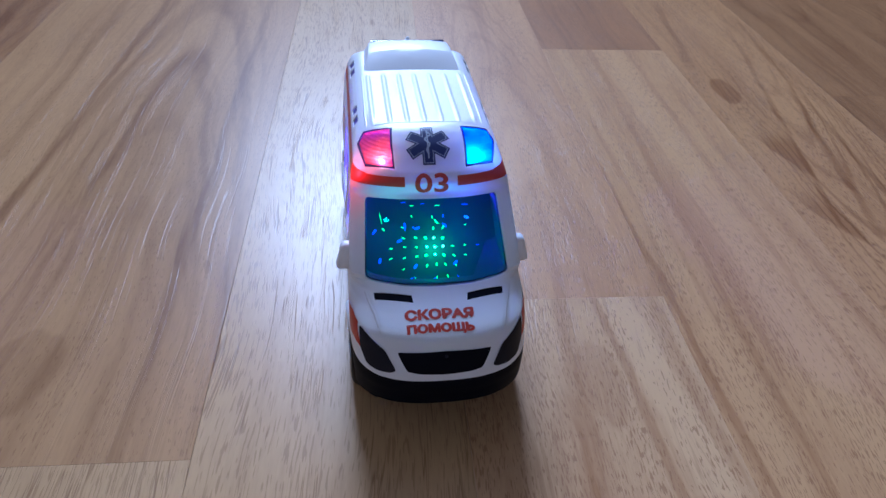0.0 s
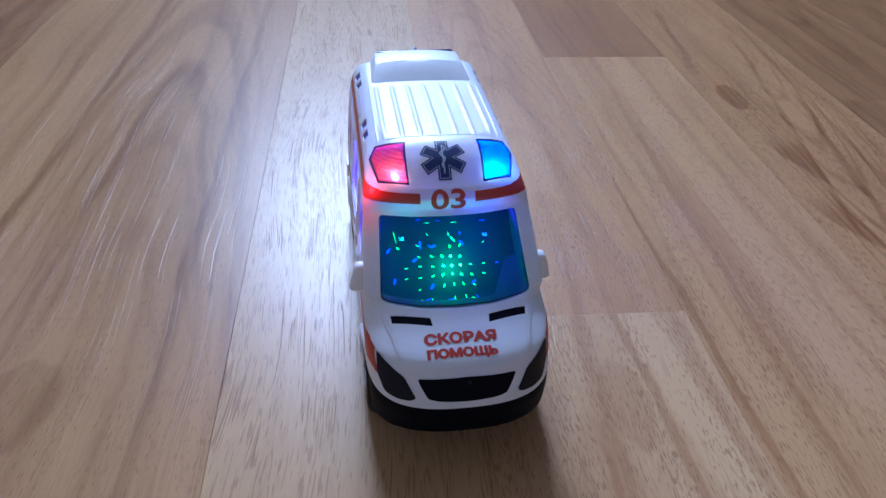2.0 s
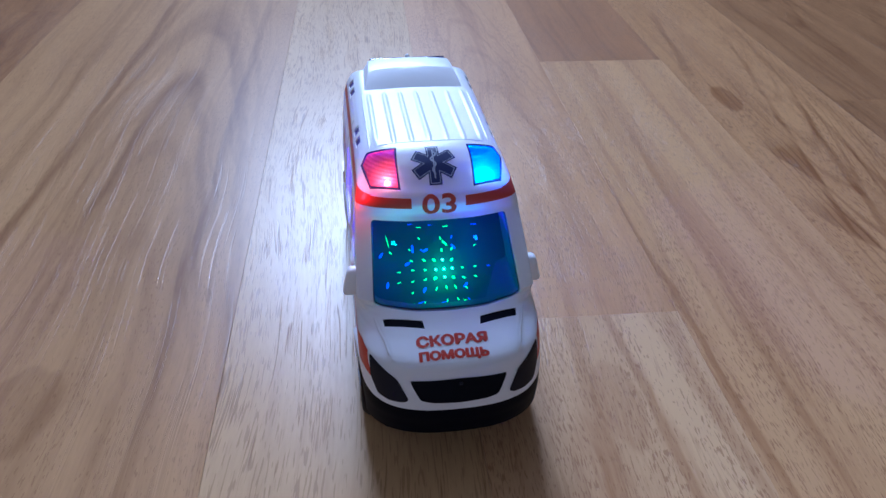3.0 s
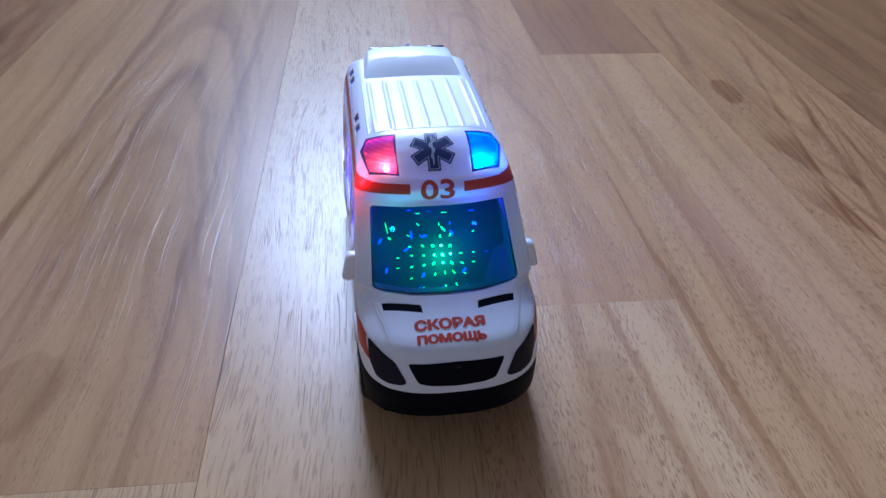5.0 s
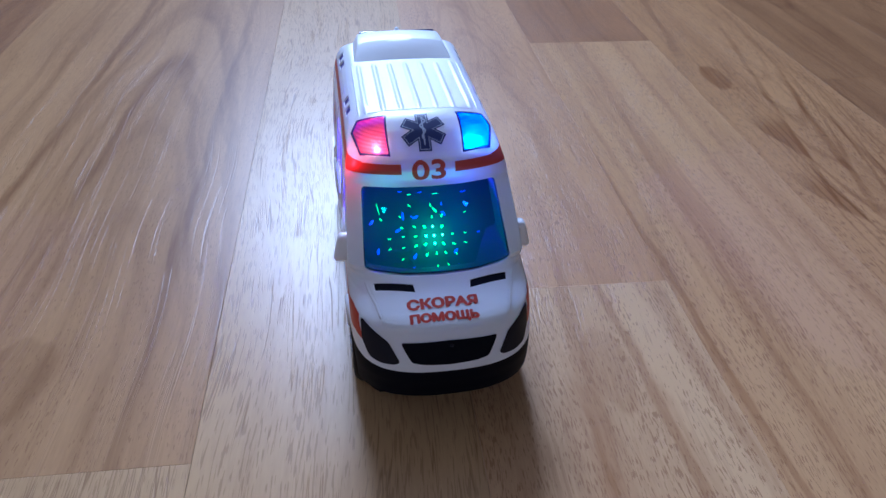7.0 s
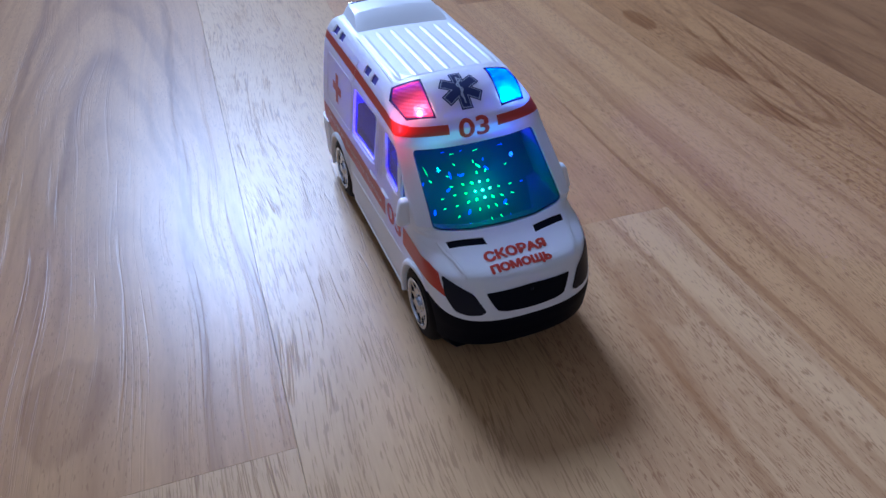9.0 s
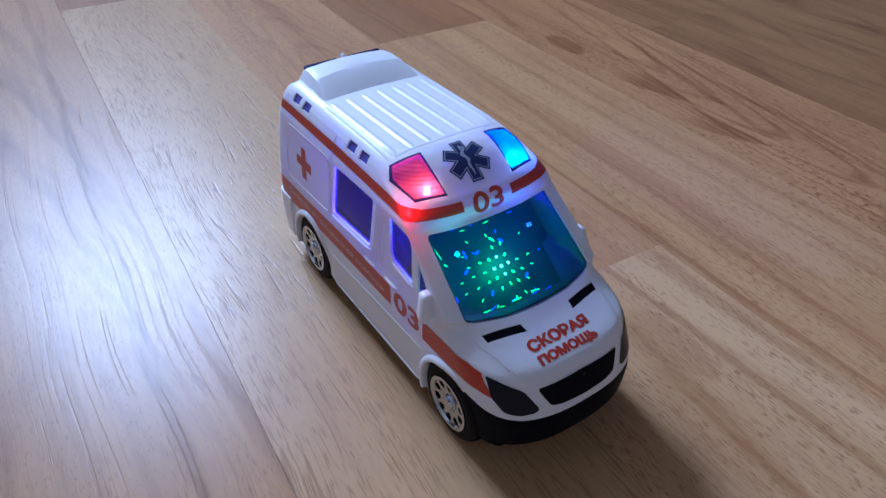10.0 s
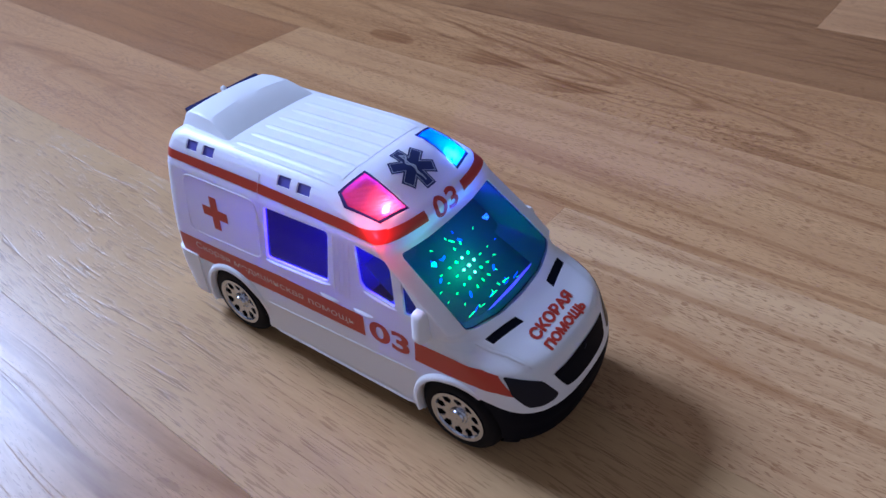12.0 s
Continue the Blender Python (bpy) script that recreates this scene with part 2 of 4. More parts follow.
# unseen walls: dark ones limit fill, paler ones bounce light onto the van
MAT_WALL = plain("brown_low_fill_wall", (0.09, 0.07, 0.055), 0.8, scale=200, bump=0.0005)
MAT_BOUNCE = plain("tan_bounce_wall", (0.39, 0.33, 0.28), 0.8, scale=200, bump=0.0005)
# unseen ceiling, darkened to keep the van's shadow deep
MAT_CEIL = plain("dark_low_fill_ceiling", (0.13, 0.105, 0.08), 0.9, scale=200, bump=0.0003)
MAT_UPVC = plain("white_window_plastic", (0.8, 0.8, 0.8), 0.35)
MAT_GLASS = pane("window_glass", (0.96, 0.98, 1.0))
MAT_WHITE = plain("white_moulded_plastic", (0.82, 0.83, 0.87), 0.36, grain=0.02, sss=0.12, shine=0.35)
MAT_BLACK = plain("black_moulded_plastic", (0.004, 0.005, 0.010), 0.55, grain=0.2, shine=0.06)
MAT_TYRE = plain("black_rubber_plastic", (0.006, 0.006, 0.009), 0.55, grain=0.2, shine=0.08)
MAT_CHROME = plain("silver_plated_plastic", (0.52, 0.55, 0.62), 0.22, 1.0)
MAT_RED = plain("red_print", (0.52, 0.05, 0.03), 0.35, grain=0.10)
MAT_BLUE = plain("dark_blue_print", (0.018, 0.03, 0.13), 0.35, grain=0.15)
MAT_PRINTWHITE = plain("white_print", (0.70, 0.54, 0.51), 0.4)
MAT_GREY = plain("pale_blue_print", (0.42, 0.47, 0.60), 0.4)
MAT_HEAD = plain("smoked_headlamp_print", (0.013, 0.014, 0.024), 0.35, grain=0.25, shine=0.15)
MAT_CABIN = plain("dark_cabin_foil", (0.06, 0.09, 0.15), 0.6)
MAT_SHIELD = pane("tinted_windscreen_film", (0.40, 0.46, 0.58), rough=0.03)
MAT_SIDE = pane("tinted_side_window", (0.11, 0.09, 0.62), rough=0.04)
# the diode's red is put into this tint; unlit, the plastic is blue
MAT_LENS_RED = lit_lens("lamp_lens_lit_red", (0.40, 0.012, 0.07), (0.90, 0.13, 0.16), 0.22)
MAT_LENS_BLUE = lit_lens("lamp_lens_lit_blue", (0.02, 0.28, 0.80), (0.08, 0.58, 1.0), 0.28)
MAT_LENS_DARK = plain("dark_blue_lens", (0.02, 0.025, 0.11), 0.15)
MAT_BULB_RED = glow("red_led", (1.0, 0.6, 0.6), 170)
MAT_BULB_CYAN = glow("cyan_led", (0.6, 0.95, 1.0), 70)
MAT_CUP = plain("lamp_cup_plastic", (0.17, 0.15, 0.25), 0.25, shine=0.8)
# glowing sparkle materials stand for diode reflections in the film, not for diodes
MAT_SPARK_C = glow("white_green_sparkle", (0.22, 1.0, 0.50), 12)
# blue glow of the diodes inside the van is put into this colour
MAT_SLOT = plain("violet_led_tint", (0.10, 0.09, 0.40), 0.4)
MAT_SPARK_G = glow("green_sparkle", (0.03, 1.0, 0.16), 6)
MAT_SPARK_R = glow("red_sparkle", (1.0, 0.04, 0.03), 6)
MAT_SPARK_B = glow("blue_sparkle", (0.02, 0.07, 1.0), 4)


# ---- helpers for parts ----
def part(name, bm, material, parent, label="", smooth=35):
    me = bpy.data.meshes.new(name)
    bm.to_mesh(me)
    bm.free()
    me.materials.append(material)
    if smooth:
        me.shade_smooth()
        me.set_sharp_from_angle(angle=radians(smooth))
    ob = new(name, me)
    ob.parent = parent
    if label:
        tagged(ob, label)
    return ob


def box(bm, x0, x1, y0, y1, z0, z1, bevel=0.0, seg=2):
    geo = bmesh.ops.create_cube(bm, size=1.0)["verts"]
    for v in geo:
        v.co = Vector((x0 + (v.co.x + 0.5) * (x1 - x0), y0 + (v.co.y + 0.5) * (y1 - y0), z0 + (v.co.z + 0.5) * (z1 - z0)))
    if bevel:
        edges = list({e for v in geo for e in v.link_edges})
        bmesh.ops.bevel(bm, geom=edges, offset=bevel, segments=seg, profile=0.6, affect="EDGES")
    return bm


# ---- room ----
def room():
    x0, x1, y0, y1, h, th = -2.3, 2.3, -2.4, WALL_Y, 3.2, 0.15
    wx0, wx1, wz0, wz1 = WIN_X - WIN_W / 2, WIN_X + WIN_W / 2, WIN_Z - WIN_H / 2, WIN_Z + WIN_H / 2

    def wall(name, blocks, label, paper=MAT_WALL):
        bm = bmesh.new()
        for b in blocks:
            box(bm, *b)
        bmesh.ops.remove_doubles(bm, verts=bm.verts, dist=1e-5)
        return tagged(part(name, bm, paper, None, smooth=0), label, "wall", kind="structure")

    wall("wall_north", [(x0 - th, wx0, y1, y1 + th, -0.05, h), (wx1, x1 + th, y1, y1 + th, -0.05, h), (wx0, wx1, y1, y1 + th, -0.05, wz0), (wx0, wx1, y1, y1 + th, wz1, h)],
         "unseen brown wall with a window opening, dark to limit fill")
    wall("wall_south", [(x0 - th, x1 + th, y0 - th, y0, -0.05, h)], "unseen tan wall facing the window, paler to bounce light", MAT_BOUNCE)
    wall("wall_west", [(x0 - th, x0, y0, y1, -0.05, h)], "unseen tan side wall, paler to bounce light", MAT_BOUNCE)
    wall("wall_east", [(x1, x1 + th, y0, y1, -0.05, h)], "unseen brown side wall, dark to limit fill")
    bm = box(bmesh.new(), x0 - th, x1 + th, y0 - th, y1 + th, h, h + 0.1)
    tagged(part("ceiling", bm, MAT_CEIL, None, smooth=0), "unseen ceiling, dark to limit fill light", "ceiling", kind="structure")
    win = tagged(new("window_1"), "white plastic window letting in daylight", "window", kind="structure")
    win.location = (WIN_X, y1 + 0.06, wz0)
    f = 0.05
    for a0, a1, b0, b1 in ((wx0, wx0 + f, wz0, wz1), (wx1 - f, wx1, wz0, wz1), (wx0 + f, wx1 - f, wz0, wz0 + f), (wx0 + f, wx1 - f, wz1 - f, wz1)):
        part("window_frame", box(bmesh.new(), a0 - WIN_X, a1 - WIN_X, 0.0, 0.06, b0 - wz0, b1 - wz0, 0.004), MAT_UPVC, win)
    ob = part("window_pane", box(bmesh.new(), -WIN_W / 2 + f, WIN_W / 2 - f, 0.027, 0.033, f, WIN_H - f), MAT_GLASS, win, smooth=0)
    ob.visible_shadow = False


room()


# ---- the toy ambulance: millimetres, nose towards -y, built round a lofted shell ----
MM = 0.001


def table(rows):
    xs, ys = [r[0] for r in rows], [r[1] for r in rows]
    return lambda z: float(np.interp(z, xs, ys))


NOSE = table([(5, -27), (12, -30), (22, -32), (30, -32.6), (33.5, -32), (38, -30.6), (46.5, -27), (49, -26), (51.4, -24.9), (53.0, -23.4), (54.2, -21), (55.8, -16), (57.6, -10), (59.4, -4), (60.8, 0),
              (62, 3.5), (64, 6.2), (85.5, 35.8), (87.5, 37.4), (93, 38.4), (96, 40.6), (98, 44), (100.5, 48.5), (103, 54), (105, 60.5), (106, 66)])
TAIL = table([(5, 173), (12, 178.5), (30, 181.5), (48, 181.8), (60, 180.4), (84, 176.4), (97, 173.6), (103, 171), (106, 166)])
HALF = table([(5, 36), (10, 39.5), (14, 41.0), (30, 41.1), (55, 40.7), (66, 40.1), (90, 38.2), (94, 37.0), (99, 35.7), (102, 34.2), (104, 32.4), (105.3, 30.4), (106, 28)])
DEEP = table([(5, 30), (16, 28), (50, 30), (57, 32), (59.5, 26), (61.5, 14), (64, 6.5), (70, 4.4), (86, 4.4), (93, 9), (97, 14), (101, 23), (106, 30)])
POWER = table([(5, 2.5), (60, 2.6), (64, 2.6), (86, 2.6), (93, 2.4), (99, 2.5), (106, 2.8)])


def crown(x, y, z):
    """The roof's arch over its width, flatter towards the rear."""
    s = min(max((z - 95) / 10, 0), 1)
    lift = float(np.interp(y, (40, 62, 140, 175), (1.2, 3.0, 0.6, 0.2)))
    return s * s * (3 - 2 * s) * lift * (1 - (x / 37) ** 2)


def wing_drop(x, y, z):
    """The wings lie a little lower than the bonnet panel between its two creases."""
    if y > 3 or z < 48:
        return 0.0
    edge = float(np.interp(y, (-21, -17, -10, 0), (26.6, 27.8, 29.2, 31.3)))
    k = min(max((abs(x) - edge) / 1.5, 0), 1)
    return -0.9 * k * k * (3 - 2 * k) * min((3 - y) / 5, 1) * min((z - 48) / 3, 1)


def ring(z, inset=0.0, top=0.0):
    zz = z + top
    n, t_, w = NOSE(zz) + inset, TAIL(z) - inset, HALF(zz) - inset
    d, p, dr = max(DEEP(z) - inset * 0.3, 4), POWER(z), 8.0
    side = []
    for i in range(41):
        a = i / 40 * math.pi / 2
        side.append((w * math.sin(a) ** (2 / p), n + d * (1 - math.cos(a) ** (2 / p))))
    for i in range(1, 50):
        side.append((w, n + d + (t_ - dr - n - d) * i / 50))
    for i in range(13):
        a = i / 12 * math.pi / 2
        side.append((w * (1 - 0.22 * (1 - math.cos(a) ** 0.8)) if i < 12 else 0.0, t_ - dr + dr * math.sin(a) ** 0.8))
    side[-1] = (0.0, t_)
    left = [(-x, y) for x, y in reversed(side[1:-1])]
    return [(x, y, z) for x, y in side + left]


def loft(levels, inset=0.0, top=0.0, crowned=True):
    """A closed skin through the outlines at the given heights."""
    bm = bmesh.new()
    rows = []

    def add(pts):
        rows.append([bm.verts.new(Vector((x, y, z + (crown(x, y, z) + wing_drop(x, y, z) if crowned else 0))) * MM) for x, y, z in pts])

    first, last = ring(levels[0], inset, top), ring(levels[-1], inset, top)
    for s in (0.0, 0.5, 0.9):
        add([(x * s, y * (0.97 + 0.03 * s) + 70 * (0.03 - 0.03 * s), z) for x, y, z in first])
    for z in levels:
        add(ring(z, inset, top))
    for s in (0.96, 0.88, 0.75, 0.6, 0.4, 0.2, 0.0):
        add([(x * s, y * (0.97 + 0.03 * s) + 110 * (0.03 - 0.03 * s), z) for x, y, z in last])
    for a, b in zip(rows, rows[1:]):
        for i in range(len(a)):
            j = (i + 1) % len(a)
            bm.faces.new((a[i], a[j], b[j], b[i]))
    bmesh.ops.remove_doubles(bm, verts=bm.verts, dist=1e-6)
    bmesh.ops.dissolve_degenerate(bm, edges=bm.edges, dist=1e-7)
    bmesh.ops.recalc_face_normals(bm, faces=bm.faces)
    return bm


def span(*stops):
    out = []
    for a, b, n in stops:
        out += [a + (b - a) * i / n for i in range(n)]
    return out + [stops[-1][1]]


LEVELS = span((11, 14, 3), (14, 44, 12), (44, 56, 10), (56, 62, 18), (62, 66, 6), (66, 84, 9), (84, 100, 16), (100, 106, 12))
from mathutils.bvhtree import BVHTree

_skin = loft(LEVELS)
SKIN = BVHTree.FromBMesh(_skin)


def drape(outline, way, offset=0.12, cell=1.5, solid=None, mesh=None, tilt=None):
    """Lays a flat outline (corners near the skin, mm) along the direction way onto the body. solid: (out, in) makes a plug of it."""
    d = Vector(way).normalized()
    e1 = d.orthogonal().normalized() if tilt is None else Vector(tilt).normalized()
    e2 = d.cross(e1).normalized()
    e1 = e2.cross(d).normalized()
    bm = mesh
    if bm is None:
        bm = bmesh.new()
        flat = []
        for c in outline:
            c = Vector(c)
            flat.append(bm.verts.new(c - d * (c.dot(d) + 150)))
        bm.faces.new(flat)
    for e in (e1, e2):
        vals = [v.co.dot(e) for v in bm.verts]
        lo, hi = min(vals), max(vals)
        n = max(int((hi - lo) / cell), 1)
        for i in range(1, n):
            geom = list(bm.verts) + list(bm.edges) + list(bm.faces)
            bmesh.ops.bisect_plane(bm, geom=geom, dist=1e-5, plane_co=e * (lo + (hi - lo) * i / n), plane_no=e)
    for v in bm.verts:
        hit, normal, _, _ = SKIN.ray_cast(v.co * MM, d)
        if hit is None:
            hit, normal, _, _ = SKIN.find_nearest((v.co + d * 150) * MM)
        v.co = hit + normal * offset * MM if solid is None else hit
    if solid is None:
        bmesh.ops.recalc_face_normals(bm, faces=bm.faces)
        if bm.faces and sum((f.normal.dot(d) * f.calc_area() for f in bm.faces)) > 0:
            bmesh.ops.reverse_faces(bm, faces=bm.faces)
        return bm
    faces = list(bm.faces)
    made = bmesh.ops.extrude_face_region(bm, geom=faces)
    lower = {g for g in made["geom"] if isinstance(g, bmesh.types.BMVert)}
    for v in bm.verts:
        v.co += d * (solid[1] * MM) if v in lower else d * (-solid[0] * MM)
    bmesh.ops.recalc_face_normals(bm, faces=bm.faces)
    return bm


def rounded(pts, r, n=5):
    """Rounds the corners of a polygon of 2D points."""
    out = []
    for i, p in enumerate(pts):
        p = Vector(p)
        a, b = Vector(pts[i - 1]) - p, Vector(pts[(i + 1) % len(pts)]) - p
        k = min(r, a.length * 0.45, b.length * 0.45)
        p0, p1 = p + a.normalized() * k, p + b.normalized() * k
        for j in range(n + 1):
            t = j / n
            out.append(tuple(p0 * (1 - t) ** 2 + p * 2 * t * (1 - t) + p1 * t * t))
    return out


def grown(pts, by):
    """The polygon with each corner pushed out from its middle."""
    c = sum((Vector(p) for p in pts), Vector((0, 0))) / len(pts)
    return [tuple(Vector(p) + (Vector(p) - c).normalized() * by) for p in pts]


def side_pts(pts, s):
    return [(s * 45, y, z) for y, z in pts]


def front_pts(pts):
    return [(x, -30, z) for x, z in pts]


def top_pts(pts):
    return [(x, y, 100) for x, y in pts]


LEFT, RIGHT, BACK, DOWN = (1, 0, 0), (-1, 0, 0), (0, 1, 0), (0, 0, -1)

# outlines of openings and prints
SHIELD = rounded([(-31.3, 86.8), (-16, 85.9), (0, 85.7), (16, 85.9), (31.3, 86.8), (33.3, 63.0), (30, 62.0), (16, 61.3), (0, 61.1), (-16, 61.3), (-30, 62.0), (-33.3, 63.0)], 1.6, 3)
SIDE_WIN = rounded([(107.0, 88.3), (69.8, 89.3), (72.8, 63.0), (110.2, 60.6)], 2.2)
DOOR_WIN = rounded([(56.4, 88.8), (41.2, 87.2), (38.2, 84.2), (36.4, 66.2), (52.2, 68.4), (54.4, 70.6)], 1.6)
QUARTER = rounded([(33.2, 80.2), (24.4, 69.6), (24.0, 65.6), (32.0, 65.0)], 1.0)
VENT_L = [(-29.8, 1.2), (-12.8, -2.5), (-12.2, -6.5), (-29.3, -2.6)]
GRILLE = rounded([(-20.9, 46.7), (-10, 47.2), (0, 47.5), (10, 47.2), (20.9, 46.7), (19.5, 43.4), (16.8, 38.6), (12, 37.7), (0, 37.2), (-12, 37.7), (-16.8, 38.6), (-19.5, 43.4)], 1.2)
HEADLAMP = rounded([(-36.7, 51.8), (-32.8, 50.0), (-26.2, 46.6), (-21.6, 38.4), (-24.0, 37.1), (-29.7, 36.7), (-34.2, 37.7), (-36.8, 43.4)], 1.4)
LAMP_L = [(-16.8, 65.5, 107.8), (-17.1, 44.3, 97.8), (-30.6, 47.8, 97.6), (-33.6, 62.4, 101.4), (-30.4, 68.0, 104.8)]
HOLES = (153.6, 142.6, 95.4, 84.2)


def mirrored(pts):
    return [(-p[0], *p[1:]) for p in reversed(pts)]


def cut(bm, cutters):
    """Subtracts closed meshes from a closed mesh."""
    made = []
    for i, c in enumerate([bm] + cutters):
        me = bpy.data.meshes.new("work")
        c.to_mesh(me)
        c.free()
        made.append(new("work", me))
    for c in made[1:]:
        k = made[0].modifiers.new("cut", "BOOLEAN")
        k.operation, k.solver, k.object = "DIFFERENCE", "EXACT", c
    done = made[0].evaluated_get(bpy.context.evaluated_depsgraph_get()).to_mesh()
    out = bmesh.new()
    out.from_mesh(done)
    for o in made:
        me = o.data
        bpy.data.objects.remove(o)
        bpy.data.meshes.remove(me)
    return out


def cylinder(y, z, r, x0, x1, seg=48):
    bm = bmesh.new()
    bmesh.ops.create_cone(bm, cap_ends=True, segments=seg, radius1=r * MM, radius2=r * MM, depth=abs(x1 - x0) * MM)
    bmesh.ops.transform(bm, matrix=Matrix.Translation(Vector(((x0 + x1) / 2, y, z)) * MM) @ Matrix.Rotation(math.pi / 2, 4, "Y"), verts=bm.verts)
    return bm


def prism(pts, x0=-60, x1=60):
    """A side outline (y, z) drawn out over the width."""
    bm = bmesh.new()
    a = [bm.verts.new(Vector((x0, y, z)) * MM) for y, z in pts]
    b = [bm.verts.new(Vector((x1, y, z)) * MM) for y, z in pts]
    bm.faces.new(a)
    bm.faces.new(b)
    for i in range(len(a)):
        j = (i + 1) % len(a)
        bm.faces.new((a[i], a[j], b[j], b[i]))
    bmesh.ops.recalc_face_normals(bm, faces=bm.faces)
    return bm


def merge(bms):
    """Several separate closed meshes as one."""
    out = bmesh.new()
    for b in bms:
        me = bpy.data.meshes.new("work")
        b.to_mesh(me)
        b.free()
        out.from_mesh(me)
        bpy.data.meshes.remove(me)
    return out


HUBS, HUB_Z, TYRE = (7.6, 140.2), 19.7, 19.7
car = tagged(new("toy_ambulance"), "white plastic toy ambulance with red stripes and lit roof lamps", "toy car")


def lamp_outline(s):
    return LAMP_L if s < 0 else mirrored(LAMP_L)


LAMP_WAY = {-1: (0.35, 0.35, -0.9), 1: (-0.35, 0.35, -0.9)}


def hole(y, s):
    return [(s * 34.6, y - 3.6, 105.2), (s * 36.0, y - 3.8, 101.0), (s * 36.0, y + 3.6, 100.8), (s * 34.6, y + 3.6, 105.0)]


HOLE_WAY = {-1: (0.88, 0, -0.45), 1: (-0.88, 0, -0.45)}


def body():
    shield = drape(front_pts(SHIELD), BACK, solid=(6, 11), cell=3, tilt=(1, 0, 0))
    plugs, more, vents = [], [], []
    for s, way in ((-1, LEFT), (1, RIGHT)):
        for shape in (SIDE_WIN, DOOR_WIN, QUARTER):
            plugs.append(drape(side_pts(shape, s), way, solid=(4, 6), cell=4, tilt=(0, 1, 0)))
        for y in HOLES:
            more.append(drape(hole(y, s), HOLE_WAY[s], solid=(2, 1.7), cell=4, tilt=(0, 1, 0)))
        more.append(drape(lamp_outline(s), LAMP_WAY[s], solid=(4, 5), cell=2.5))
        vents.append(drape(top_pts(VENT_L if s < 0 else mirrored(VENT_L)), DOWN, solid=(3, 1.4), cell=3, tilt=(1, 0, 0)))
    wells = [cylinder(y, HUB_Z, 20.3, a, b) for y in HUBS for a, b in ((-60, -24), (24, 60))]
    nose = prism([(-60, 34.2), (-31, 34.2), (-26, 34.4), (-20, 35.3), (-14, 36.6), (-9, 37.7), (-4, 38.0), (2, 36), (2, 0), (-60, 0)])
    shell = cut(loft(LEVELS), [loft(span((36, 104, 40)), 1.4, 1.6), shield, merge(plugs), merge(more), merge(vents), merge(wells), loft(span((4, 34, 10)), 1.8, 0, False), nose])
    return part("body", shell, MAT_WHITE, car, "glossy white moulded plastic shell", 28)


body()


def lower():
    keep = prism([(-3, 60), (-3, -5), (200, -5), (200, 60)])
    wheels = merge([cylinder(y, HUB_Z, 20.6, a, b) for y in HUBS for a, b in ((-60, -25), (25, 60))])
    shell = cut(loft([18.5, 18.9, 19.6, 20.8] + span((23, 38.2, 9)), 0.35, 0, False), [keep, wheels])
    part("bumper", shell, MAT_BLACK, car, "black plastic front bumper", 30)
    front = prism([(-60, 60), (-60, -5), (-15, -5), (-19, 60)])
    wheels = merge([cylinder(y, HUB_Z, 20.6, a, b) for y in HUBS for a, b in ((-60, -25), (25, 60))])
    part("chassis", cut(loft(span((7.5, 34, 8)), 2.1, 0, False), [wheels, front]), MAT_BLACK, car, "black plastic chassis")
    ahead = prism([(-60, 60), (-60, -5), (167, -5), (164, 60)])
    part("rear_bumper", cut(loft([12.6, 13.0, 14, 20, 30, 37, 38.6, 39.2], -1.0, 0, False), [ahead]), MAT_WHITE, car, "white moulded rear bumper", 30)


lower()


